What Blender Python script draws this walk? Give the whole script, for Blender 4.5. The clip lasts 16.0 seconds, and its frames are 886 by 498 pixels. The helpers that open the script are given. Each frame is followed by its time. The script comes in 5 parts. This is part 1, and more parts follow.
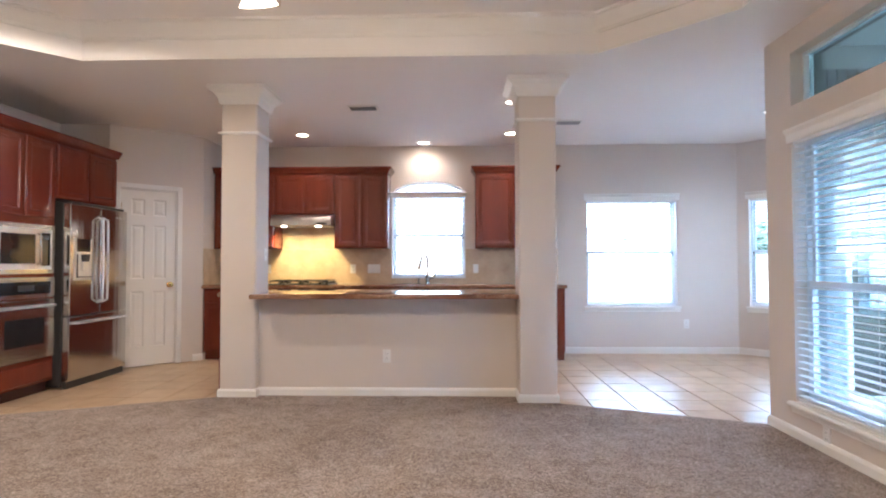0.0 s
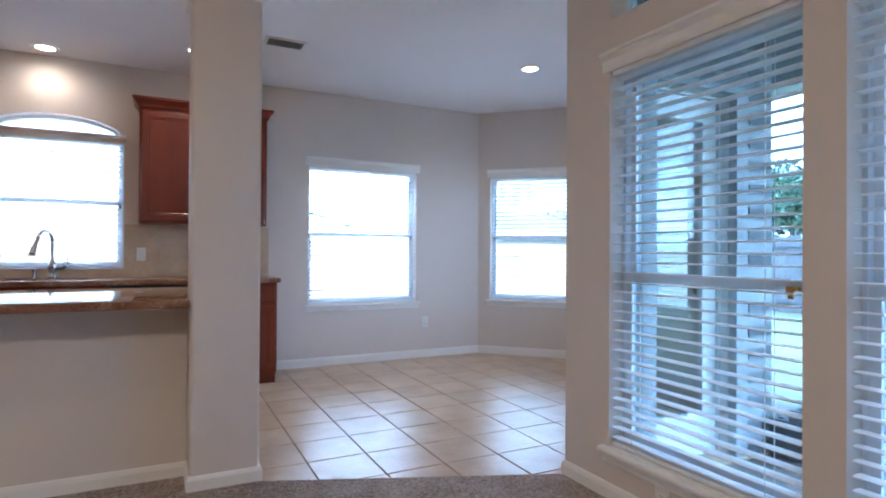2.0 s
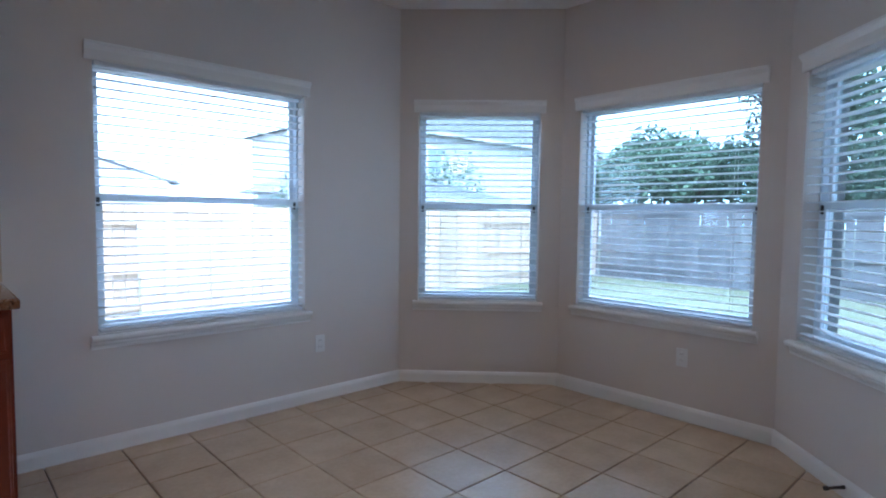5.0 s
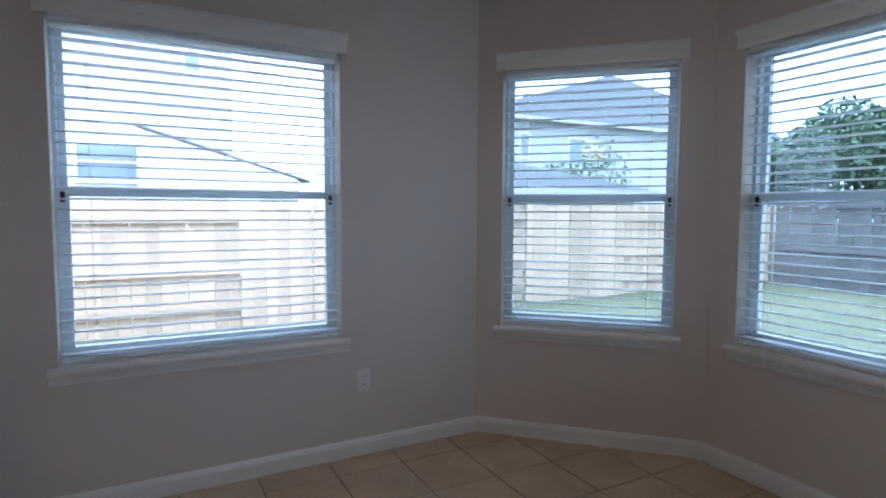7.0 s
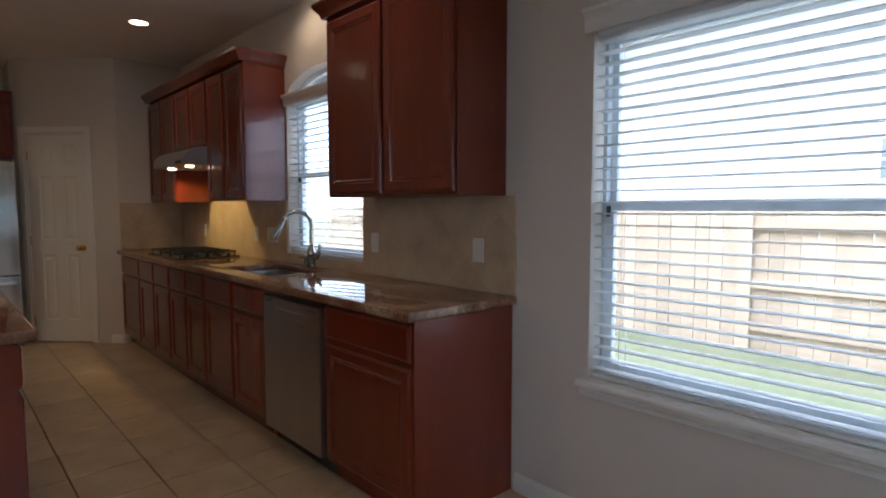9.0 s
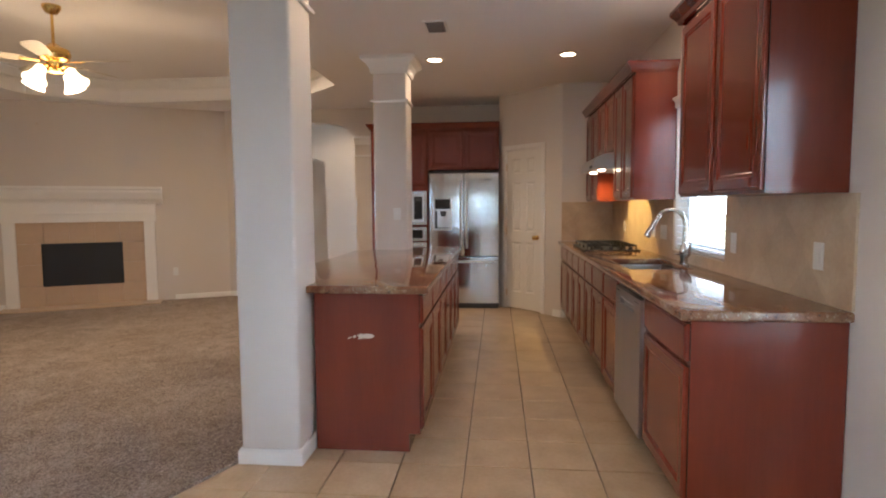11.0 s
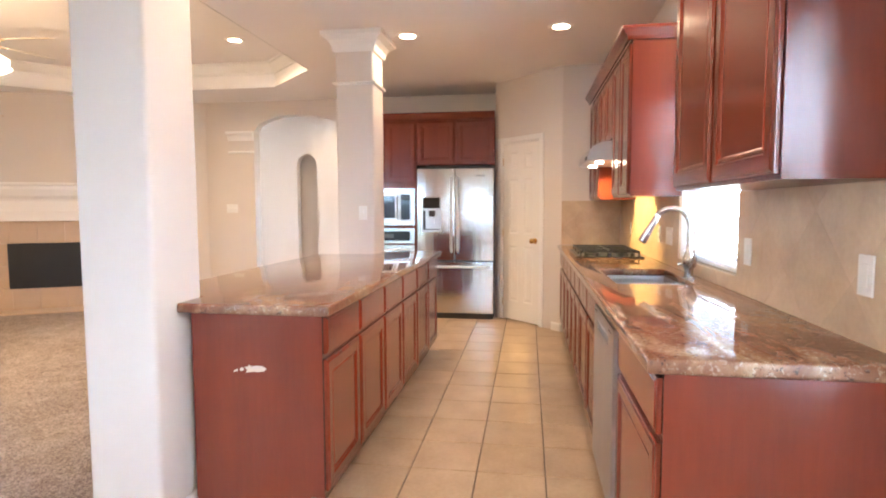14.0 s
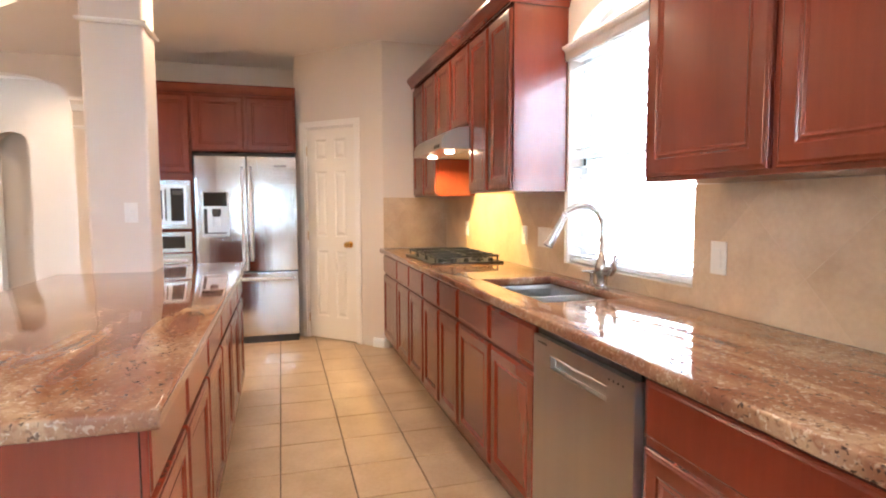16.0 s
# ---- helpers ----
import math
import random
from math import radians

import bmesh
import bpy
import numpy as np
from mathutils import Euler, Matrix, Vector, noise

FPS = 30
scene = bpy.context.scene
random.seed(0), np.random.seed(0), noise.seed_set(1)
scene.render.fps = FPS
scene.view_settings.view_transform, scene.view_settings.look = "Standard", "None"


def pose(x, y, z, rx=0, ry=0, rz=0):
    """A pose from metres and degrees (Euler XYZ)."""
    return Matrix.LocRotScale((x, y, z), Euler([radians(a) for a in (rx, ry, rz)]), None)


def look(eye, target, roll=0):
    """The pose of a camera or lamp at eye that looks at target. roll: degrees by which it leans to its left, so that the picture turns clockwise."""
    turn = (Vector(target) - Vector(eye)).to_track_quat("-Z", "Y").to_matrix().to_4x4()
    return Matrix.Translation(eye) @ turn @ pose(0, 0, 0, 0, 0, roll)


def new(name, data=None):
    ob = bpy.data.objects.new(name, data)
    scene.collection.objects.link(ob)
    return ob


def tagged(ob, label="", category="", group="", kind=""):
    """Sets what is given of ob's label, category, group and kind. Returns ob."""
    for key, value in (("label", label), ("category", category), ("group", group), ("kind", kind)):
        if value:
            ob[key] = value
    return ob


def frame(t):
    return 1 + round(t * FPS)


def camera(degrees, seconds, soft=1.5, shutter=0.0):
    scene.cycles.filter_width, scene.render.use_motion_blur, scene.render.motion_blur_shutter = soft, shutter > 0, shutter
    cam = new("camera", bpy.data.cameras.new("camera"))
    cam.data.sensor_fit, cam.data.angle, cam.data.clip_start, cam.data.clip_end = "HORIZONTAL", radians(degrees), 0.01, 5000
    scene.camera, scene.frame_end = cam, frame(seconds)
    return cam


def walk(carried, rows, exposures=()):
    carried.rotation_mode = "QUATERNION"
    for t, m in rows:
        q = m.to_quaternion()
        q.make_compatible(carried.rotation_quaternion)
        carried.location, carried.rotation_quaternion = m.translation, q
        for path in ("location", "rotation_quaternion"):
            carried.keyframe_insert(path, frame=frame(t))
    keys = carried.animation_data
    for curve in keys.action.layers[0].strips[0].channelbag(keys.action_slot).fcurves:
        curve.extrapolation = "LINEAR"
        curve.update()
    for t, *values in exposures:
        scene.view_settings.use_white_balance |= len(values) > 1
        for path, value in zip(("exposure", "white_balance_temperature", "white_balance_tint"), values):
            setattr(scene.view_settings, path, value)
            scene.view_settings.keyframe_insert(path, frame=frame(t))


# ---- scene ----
cam = camera(76.9, 16.0, soft=2.0)
PATH = [
    (0, (0.748, 1.380, 1.166), (0.687, 3.379, 1.221), -0.12),
    (0.5, (0.867, 1.755, 1.162), (1.179, 3.730, 1.219), 0.09),
    (1, (0.940, 2.218, 1.137), (1.495, 4.138, 1.197), 0.18),
    (1.5, (1.038, 2.710, 1.120), (1.789, 4.563, 1.168), 0.24),
    (2, (1.126, 3.211, 1.135), (2.023, 4.999, 1.150), 0.35),
    (2.5, (1.200, 3.679, 1.153), (2.270, 5.368, 1.141), 0.15),
    (3, (1.331, 4.149, 1.173), (2.499, 5.771, 1.121), 0.56),
    (3.5, (1.397, 4.618, 1.190), (2.646, 6.177, 1.098), 0.44),
    (4, (1.463, 5.024, 1.213), (2.827, 6.483, 1.100), 0.66),
    (6.5, (2.480, 5.906, 1.257), (3.773, 7.424, 1.101), 0.48),
    (7, (2.737, 6.099, 1.250), (3.673, 7.861, 1.112), 0.27),
    (7.5, (3.074, 6.252, 1.248), (3.414, 8.219, 1.129), 0.06),
    (8, (3.309, 6.448, 1.240), (3.042, 8.427, 1.118), -0.25),
    (8.5, (3.430, 6.611, 1.256), (2.583, 8.419, 1.134), -0.16),
    (9, (3.657, 6.801, 1.307), (2.189, 8.152, 1.165), 0.00),
    (9.5, (3.849, 6.891, 1.315), (2.096, 7.842, 1.164), 0.04),
    (12, (4.364, 7.745, 1.334), (2.528, 6.965, 1.192), -0.55),
    (12.5, (4.255, 7.825, 1.319), (2.481, 6.912, 1.180), -0.48),
    (13, (4.059, 7.853, 1.313), (2.262, 6.985, 1.173), -0.42),
    (13.5, (3.792, 7.855, 1.289), (1.894, 7.241, 1.146), -0.34),
    (14, (3.493, 7.814, 1.300), (1.521, 7.513, 1.153), -0.17),
    (14.5, (3.304, 7.661, 1.297), (1.310, 7.646, 1.147), -0.03),
    (15, (3.112, 7.462, 1.290), (1.129, 7.680, 1.140), -0.17),
    (15.5, (2.840, 7.327, 1.292), (0.878, 7.686, 1.143), -0.09),
    (16, (2.554, 7.272, 1.295), (0.639, 7.827, 1.140), -0.15),
]
EXPOSURES = [(0.0, 0.88, 5400, 12), (1.0, 0.66, 5300, 11), (2.0, 0.2, 5100, 10), (3.0, -0.03, 5050, 10), (4.0, -0.22, 5050, 10), (5.5, -1.05, 5250, 10), (6.5, -1.33, 5400, 10),
             (8.0, -1.12, 5750, 11), (8.6, -1.15, 6000, 11), (9.6, -1.12, 6400, 12), (11.3, 0.5, 6600, 13), (12.0, 0.86, 6700, 14), (12.5, 1.1, 6600, 15), (13.0, 1.22, 6600, 15), (14.0, 1.46, 6550, 15), (16.0, 1.5, 6650, 15)]
walk(cam, [(t, look(eye, target, roll)) for t, eye, target, roll in PATH], EXPOSURES)

# ---- world and sun: a bright overcast day ----
world = bpy.data.worlds.new("overcast")
scene.world = world
world.use_nodes = True
wn, wl = world.node_tree.nodes, world.node_tree.links
sky = wn.new("ShaderNodeTexSky")
sky.sky_type = "NISHITA"
sky.sun_disc = False
sky.sun_elevation, sky.sun_rotation = radians(48), radians(200)
sky.air_density, sky.dust_density = 1.0, 6.0
wmix = wn.new("ShaderNodeMix")
wmix.data_type = "RGBA"
wmix.inputs[0].default_value = 0.75
wmix.inputs[7].default_value = (14.0, 16.8, 20.0, 1)
wl.new(sky.outputs[0], wmix.inputs[6])
wl.new(wmix.outputs[2], wn["Background"].inputs[0])
wn["Background"].inputs[1].default_value = 1.35

sun = new("sun", bpy.data.lights.new("sun", "SUN"))
sun.data.energy, sun.data.angle, sun.data.color = 2.5, radians(14), (1.0, 0.95, 0.88)
sun.matrix_world = look((0, 0, 20), (4, 12, 0))


# ---- materials ----
def mat(name, color, rough=0.6, metal=0.0, color2=None, scale=4.0, amount=0.5, fine=80.0, bump=0.05, spec=0.5, stretch=(1, 1, 1), vary=0.0, coat=0.0, local=True):
    """Two-scale procedural surface: broad stains and fine grain in colour, fine grain in relief."""
    m = bpy.data.materials.new(name)
    m.use_nodes = True
    n, l = m.node_tree.nodes, m.node_tree.links
    b = n["Principled BSDF"]
    b.inputs["Roughness"].default_value, b.inputs["Metallic"].default_value = rough, metal
    b.inputs["Specular IOR Level"].default_value, b.inputs["Coat Weight"].default_value = spec, coat
    b.inputs["Coat Roughness"].default_value = 0.12
    tc, mp = n.new("ShaderNodeTexCoord"), n.new("ShaderNodeMapping")
    mp.inputs["Scale"].default_value = stretch
    l.new(tc.outputs["Object"] if local else n.new("ShaderNodeNewGeometry").outputs["Position"], mp.inputs[0])
    big, small = n.new("ShaderNodeTexNoise"), n.new("ShaderNodeTexNoise")
    for node, s, d in ((big, scale, 3), (small, fine, 4)):
        node.inputs["Scale"].default_value, node.inputs["Detail"].default_value = s, d
        l.new(mp.outputs[0], node.inputs["Vector"])
    add = n.new("ShaderNodeMath")
    add.operation = "MULTIPLY_ADD"
    add.inputs[1].default_value = 0.4
    l.new(small.outputs[0], add.inputs[0])
    l.new(big.outputs[0], add.inputs[2])
    rng = n.new("ShaderNodeMapRange")
    rng.inputs[1].default_value, rng.inputs[2].default_value = 0.45, 0.95
    rng.inputs[4].default_value = amount
    l.new(add.outputs[0], rng.inputs[0])
    mix = n.new("ShaderNodeMix")
    mix.data_type = "RGBA"
    mix.inputs[6].default_value = (*color, 1)
    mix.inputs[7].default_value = (*(color2 or [c * 0.75 for c in color]), 1)
    l.new(rng.outputs[0], mix.inputs[0])
    out = mix.outputs[2]
    if vary:
        info, hsv, mr = n.new("ShaderNodeObjectInfo"), n.new("ShaderNodeHueSaturation"), n.new("ShaderNodeMapRange")
        mr.inputs[3].default_value, mr.inputs[4].default_value = 1 - vary, 1 + vary
        l.new(info.outputs["Random"], mr.inputs[0])
        l.new(mr.outputs[0], hsv.inputs["Value"])
        l.new(out, hsv.inputs["Color"])
        out = hsv.outputs[0]
    l.new(out, b.inputs["Base Color"])
    if bump:
        bp = n.new("ShaderNodeBump")
        bp.inputs["Strength"].default_value, bp.inputs["Distance"].default_value = bump, 0.004
        l.new(small.outputs[0], bp.inputs["Height"])
        l.new(bp.outputs[0], b.inputs["Normal"])
    return m


def glow(name, color, strength):
    m = bpy.data.materials.new(name)
    m.use_nodes = True
    b = m.node_tree.nodes["Principled BSDF"]
    b.inputs["Base Color"].default_value = (0.9, 0.88, 0.85, 1)
    b.inputs["Emission Color"].default_value = (*color, 1)
    b.inputs["Emission Strength"].default_value = strength
    return m


PAINT = mat("beige_wall_paint", (0.67, 0.605, 0.55), 0.75, color2=(0.63, 0.565, 0.51), scale=0.9, fine=130, bump=0.12, local=False)
CEIL = mat("ceiling_paint", (0.86, 0.83, 0.81), 0.9, color2=(0.82, 0.79, 0.77), scale=1.2, fine=90, bump=0.2, local=False)
WHITE = mat("white_trim_paint", (0.82, 0.80, 0.77), 0.4, color2=(0.79, 0.765, 0.735), scale=3, bump=0.02)
DOORPAINT = mat("white_door_paint", (0.80, 0.77, 0.72), 0.38, color2=(0.76, 0.73, 0.68), scale=3, bump=0.03)
VINYL = mat("window_vinyl", (0.70, 0.74, 0.78), 0.4, color2=(0.66, 0.70, 0.74), bump=0.0)
SLAT = mat("white_blind_slat", (0.80, 0.82, 0.84), 0.45, color2=(0.75, 0.77, 0.8), bump=0.02)
CORD = mat("white_cord", (0.75, 0.75, 0.75), 0.8, bump=0.0)
CHERRY = mat("cherry_wood", (0.185, 0.030, 0.014), 0.24, color2=(0.105, 0.018, 0.010), scale=2.2, fine=20, amount=0.62, bump=0.02, stretch=(3.2, 3.2, 0.38), vary=0.06, coat=0.3, local=False)
CHERRYDARK = mat("cherry_toe_kick", (0.05, 0.012, 0.008), 0.5, bump=0.03)
TILE = mat("beige_floor_tile", (0.60, 0.455, 0.31), 0.32, color2=(0.43, 0.29, 0.17), scale=4.5, fine=45, amount=0.9, bump=0.03, vary=0.05, local=False)
GROUT = mat("floor_grout", (0.15, 0.108, 0.08), 0.9, scale=9, bump=0.3, local=False)
SPLASH = mat("travertine_splash_tile", (0.58, 0.45, 0.31), 0.32, color2=(0.44, 0.31, 0.20), scale=7, fine=50, amount=0.9, bump=0.05, vary=0.09, local=False)
SPLASHGROUT = mat("splash_grout", (0.61, 0.485, 0.345), 0.9, bump=0.1)
STEEL = mat("brushed_steel", (0.68, 0.67, 0.65), 0.18, metal=1.0, color2=(0.60, 0.59, 0.57), scale=1.5, fine=220, bump=0.02, stretch=(9, 9, 0.15))
DARKSTEEL = mat("dark_brushed_steel", (0.50, 0.48, 0.46), 0.34, metal=1.0, color2=(0.43, 0.41, 0.40), scale=1.5, fine=220, bump=0.03, stretch=(9, 9, 0.15))
FRIDGESTEEL = mat("streaked_fridge_steel", (0.70, 0.69, 0.67), 0.16, metal=1.0, color2=(0.62, 0.61, 0.59), scale=1.2, fine=2.6, bump=0.45, stretch=(5, 5, 0.10))
STEELH = mat("brushed_steel_sink", (0.78, 0.78, 0.78), 0.35, metal=1.0, color2=(0.68, 0.68, 0.68), scale=3, fine=150, bump=0.02)
NICKEL = mat("brushed_nickel", (0.55, 0.53, 0.50), 0.25, metal=1.0, bump=0.0)
BRASS = mat("polished_brass", (0.75, 0.48, 0.16), 0.2, metal=1.0, bump=0.0)
BLACK = mat("black_enamel", (0.015, 0.015, 0.016), 0.35, bump=0.02)
DARKGLASS = mat("dark_oven_glass", (0.02, 0.022, 0.025), 0.08, bump=0.0)
FRIDGESIDE = mat("dark_grey_appliance_side", (0.05, 0.05, 0.052), 0.45, bump=0.1)
PLASTIC = mat("white_plastic", (0.80, 0.79, 0.76), 0.4, bump=0.0)
SLOT = mat("dark_slot", (0.05, 0.05, 0.05), 0.7, bump=0.0)
GREYMETAL = mat("vent_grey_paint", (0.42, 0.42, 0.43), 0.5, bump=0.0)
FIRETILE = mat("fireplace_tile", (0.55, 0.40, 0.28), 0.35, color2=(0.46, 0.33, 0.22), scale=5, fine=40, bump=0.04, vary=0.05)
FANBLADE = mat("pale_fan_blade", (0.62, 0.55, 0.45), 0.5, stretch=(1, 8, 8), bump=0.02)
CONCRETE = mat("patio_concrete", (0.27, 0.265, 0.255), 0.9, scale=2, fine=60, bump=0.2, local=False)
BRICK = mat("grey_brown_brick", (0.145, 0.138, 0.135), 0.85, color2=(0.11, 0.105, 0.10), scale=5, bump=0.3, vary=0.12)
MORTAR = mat("pale_brick_mortar", (0.36, 0.35, 0.34), 0.95, scale=6, bump=0.3)
PORCHPAINT = mat("porch_post_paint", (0.60, 0.61, 0.62), 0.6, bump=0.05)
FENCE = mat("weathered_fence_board", (0.43, 0.325, 0.24), 0.9, color2=(0.35, 0.265, 0.195), scale=2, fine=30, stretch=(6, 6, 0.5), bump=0.2, vary=0.15, local=False)
FENCEGREY = mat("grey_fence_board", (0.125, 0.118, 0.12), 0.9, color2=(0.09, 0.085, 0.088), scale=2, fine=30, stretch=(6, 6, 0.5), bump=0.2, vary=0.15, local=False)
FARGLASS = mat("neighbour_window_glass", (0.16, 0.20, 0.24), 0.1, bump=0.0)
SIDING = mat("house_siding", (0.38, 0.375, 0.37), 0.85, scale=2, bump=0.1, local=False)
SHINGLE = mat("roof_shingle", (0.10, 0.10, 0.105), 0.95, scale=3, fine=25, bump=0.4, local=False)
BARK = mat("bark", (0.12, 0.09, 0.07), 0.95, fine=20, bump=0.6)
LEAF = mat("leaf", (0.08, 0.125, 0.068), 0.6, color2=(0.05, 0.085, 0.045), bump=0.0)
PATCH = mat("bare_wood_scrape", (0.62, 0.50, 0.40), 0.8, fine=60, bump=0.2)


def ramp_material(name, layers, stops, rough, bump=0.0, bump_layer=-1, spec=0.5):
    """Noise layers (scale, detail, distortion, weight, stretch) summed and run through a colour ramp."""
    m = bpy.data.materials.new(name)
    m.use_nodes = True
    n, l = m.node_tree.nodes, m.node_tree.links
    b = n["Principled BSDF"]
    b.inputs["Roughness"].default_value, b.inputs["Specular IOR Level"].default_value = rough, spec
    geo = n.new("ShaderNodeNewGeometry")
    total, last = None, None
    for scale, detail, distortion, weight, stretch in layers:
        mp, nz = n.new("ShaderNodeMapping"), n.new("ShaderNodeTexNoise")
        mp.inputs["Scale"].default_value = stretch
        nz.inputs["Scale"].default_value, nz.inputs["Detail"].default_value, nz.inputs["Distortion"].default_value = scale, detail, distortion
        l.new(geo.outputs["Position"], mp.inputs[0])
        l.new(mp.outputs[0], nz.inputs["Vector"])
        ma = n.new("ShaderNodeMath")
        ma.operation = "MULTIPLY_ADD"
        ma.inputs[1].default_value, ma.inputs[2].default_value = weight, -0.5 * weight + (0.5 if total is None else 0.0)
        l.new(nz.outputs[0], ma.inputs[0])
        if total is not None:
            ad = n.new("ShaderNodeMath")
            l.new(total, ad.inputs[0])
            l.new(ma.outputs[0], ad.inputs[1])
            total = ad.outputs[0]
        else:
            total = ma.outputs[0]
        last = nz.outputs[0]
    cr = n.new("ShaderNodeValToRGB")
    while len(cr.color_ramp.elements) < len(stops):
        cr.color_ramp.elements.new(0.5)
    for e, (p, c) in zip(cr.color_ramp.elements, stops):
        e.position, e.color = p, (*c, 1)
    l.new(total, cr.inputs[0])
    l.new(cr.outputs[0], b.inputs["Base Color"])
    if bump:
        bp = n.new("ShaderNodeBump")
        bp.inputs["Strength"].default_value, bp.inputs["Distance"].default_value = bump, 0.006
        l.new(last, bp.inputs["Height"])
        l.new(bp.outputs[0], b.inputs["Normal"])
    return m




def granite_material(name):
    """Polished stone: broad drifting bands of red-brown and tan, cream crystals and clustered dark flecks."""
    m = bpy.data.materials.new(name)
    m.use_nodes = True
    n, l = m.node_tree.nodes, m.node_tree.links
    b = n["Principled BSDF"]
    b.inputs["Roughness"].default_value, b.inputs["Specular IOR Level"].default_value = 0.05, 0.6
    geo = n.new("ShaderNodeNewGeometry")

    def noise(scale, detail, distortion, stretch=(1, 1, 1)):
        mp, nz = n.new("ShaderNodeMapping"), n.new("ShaderNodeTexNoise")
        mp.inputs["Scale"].default_value = stretch
        mp.inputs["Rotation"].default_value = (0, 0, 0.35)
        nz.inputs["Scale"].default_value, nz.inputs["Detail"].default_value, nz.inputs["Distortion"].default_value = scale, detail, distortion
        l.new(geo.outputs["Position"], mp.inputs[0])
        l.new(mp.outputs[0], nz.inputs["Vector"])
        return nz.outputs[0]

    def ramp(value, stops):
        cr = n.new("ShaderNodeValToRGB")
        while len(cr.color_ramp.elements) < len(stops):
            cr.color_ramp.elements.new(0.5)
        for e, (p, c) in zip(cr.color_ramp.elements, stops):
            e.position, e.color = p, (*c, 1)
        l.new(value, cr.inputs[0])
        return cr.outputs[0]

    def mixed(factor, a, c):
        mx = n.new("ShaderNodeMix")
        mx.data_type = "RGBA"
        l.new(factor, mx.inputs[0])
        l.new(a, mx.inputs[6])
        if isinstance(c, tuple):
            mx.inputs[7].default_value = (*c, 1)
        else:
            l.new(c, mx.inputs[7])
        return mx.outputs[2]

    def times(a, c):
        mu = n.new("ShaderNodeMath")
        mu.operation = "MULTIPLY"
        l.new(a, mu.inputs[0])
        l.new(c, mu.inputs[1])
        return mu.outputs[0]

    bands = noise(2.3, 5, 2.2, (0.6, 1.9, 1.0))
    base = ramp(bands, [(0.30, (0.15, 0.047, 0.025)), (0.45, (0.21, 0.094, 0.051)), (0.56, (0.285, 0.16, 0.092)), (0.72, (0.39, 0.265, 0.165))])
    mid = ramp(noise(30, 4, 1.2), [(0.50, (0, 0, 0)), (0.66, (0.75, 0.75, 0.75))])
    base = mixed(mid, base, (0.21, 0.092, 0.052))
    cream = ramp(noise(78, 4, 0.8), [(0.56, (0, 0, 0)), (0.66, (0.8, 0.8, 0.8))])
    where = ramp(bands, [(0.38, (0.25, 0.25, 0.25)), (0.60, (1, 1, 1))])
    base = mixed(times(cream, where), base, (0.47, 0.37, 0.28))
    dark = ramp(noise(92, 3, 0.6), [(0.57, (0, 0, 0)), (0.64, (0.95, 0.95, 0.95))])
    drift = ramp(noise(5.5, 4, 2.5, (0.5, 1.6, 1.0)), [(0.46, (0.12, 0.12, 0.12)), (0.62, (1, 1, 1))])
    base = mixed(times(dark, drift), base, (0.035, 0.022, 0.018))
    l.new(base, b.inputs["Base Color"])
    return m


GRANITE = granite_material("red_brown_granite")
CARPET = ramp_material("brown_carpet", [(1.1, 3, 0.5, 0.30, (1, 1, 1)), (7, 3, 0.8, 0.35, (1, 1, 1)), (75, 3, 1.5, 1.5, (1, 1, 1))],
                       [(0.12, (0.09, 0.068, 0.058)), (0.40, (0.25, 0.20, 0.175)), (0.58, (0.38, 0.315, 0.28)), (0.88, (0.58, 0.50, 0.45))], 1.0, bump=1.0, spec=0.05)
GRASS = mat("lawn", (0.10, 0.108, 0.055), 0.95, color2=(0.16, 0.152, 0.09), scale=0.8, fine=40, amount=0.9, bump=0.8, local=False)


def glass_material(name, tint):
    m = bpy.data.materials.new(name)
    m.use_nodes = True
    b = m.node_tree.nodes["Principled BSDF"]
    b.inputs["Transmission Weight"].default_value = 1.0
    b.inputs["Roughness"].default_value = 0.0
    b.inputs["IOR"].default_value = 1.45
    b.inputs["Base Color"].default_value = (*tint, 1)
    return m


GLASS = glass_material("window_glass", (0.93, 0.97, 1.0))
# bay tint is set to dim the bright outdoors behind these panes
BAYGLASS = glass_material("dimming_window_glass", (0.57, 0.66, 0.71))
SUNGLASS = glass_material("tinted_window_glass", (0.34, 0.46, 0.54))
LAMPWARM = glow("warm_lamp_glow", (1.0, 0.80, 0.55), 14.0)
LAMPFAN = glow("frosted_shade_glow", (1.0, 0.78, 0.5), 5.0)


# ---- building blocks ----
def box(bm, x0, x1, y0, y1, z0, z1):
    v = [bm.verts.new((x, y, z)) for z in (z0, z1) for y in (y0, y1) for x in (x0, x1)]
    for f in ((0, 2, 3, 1), (4, 5, 7, 6), (0, 1, 5, 4), (2, 6, 7, 3), (0, 4, 6, 2), (1, 3, 7, 5)):
        bm.faces.new([v[i] for i in f])
    return v


def boxes(*dims, bevel=0.0, seg=2):
    bm = bmesh.new()
    for d in dims:
        box(bm, *d)
    if bevel:
        bmesh.ops.bevel(bm, geom=bm.edges[:], offset=bevel, segments=seg, profile=0.7, affect="EDGES")
    return bm


def cyl(bm, x, y, z0, z1, r0, r1=None, n=20):
    r1 = r0 if r1 is None else r1
    rings = [[bm.verts.new((x + r * math.cos(i * math.tau / n), y + r * math.sin(i * math.tau / n), z)) for i in range(n)] for r, z in ((r0, z0), (r1, z1))]
    for i in range(n):
        bm.faces.new((rings[0][i], rings[0][(i + 1) % n], rings[1][(i + 1) % n], rings[1][i]))
    bm.faces.new(rings[0][::-1])
    bm.faces.new(rings[1])


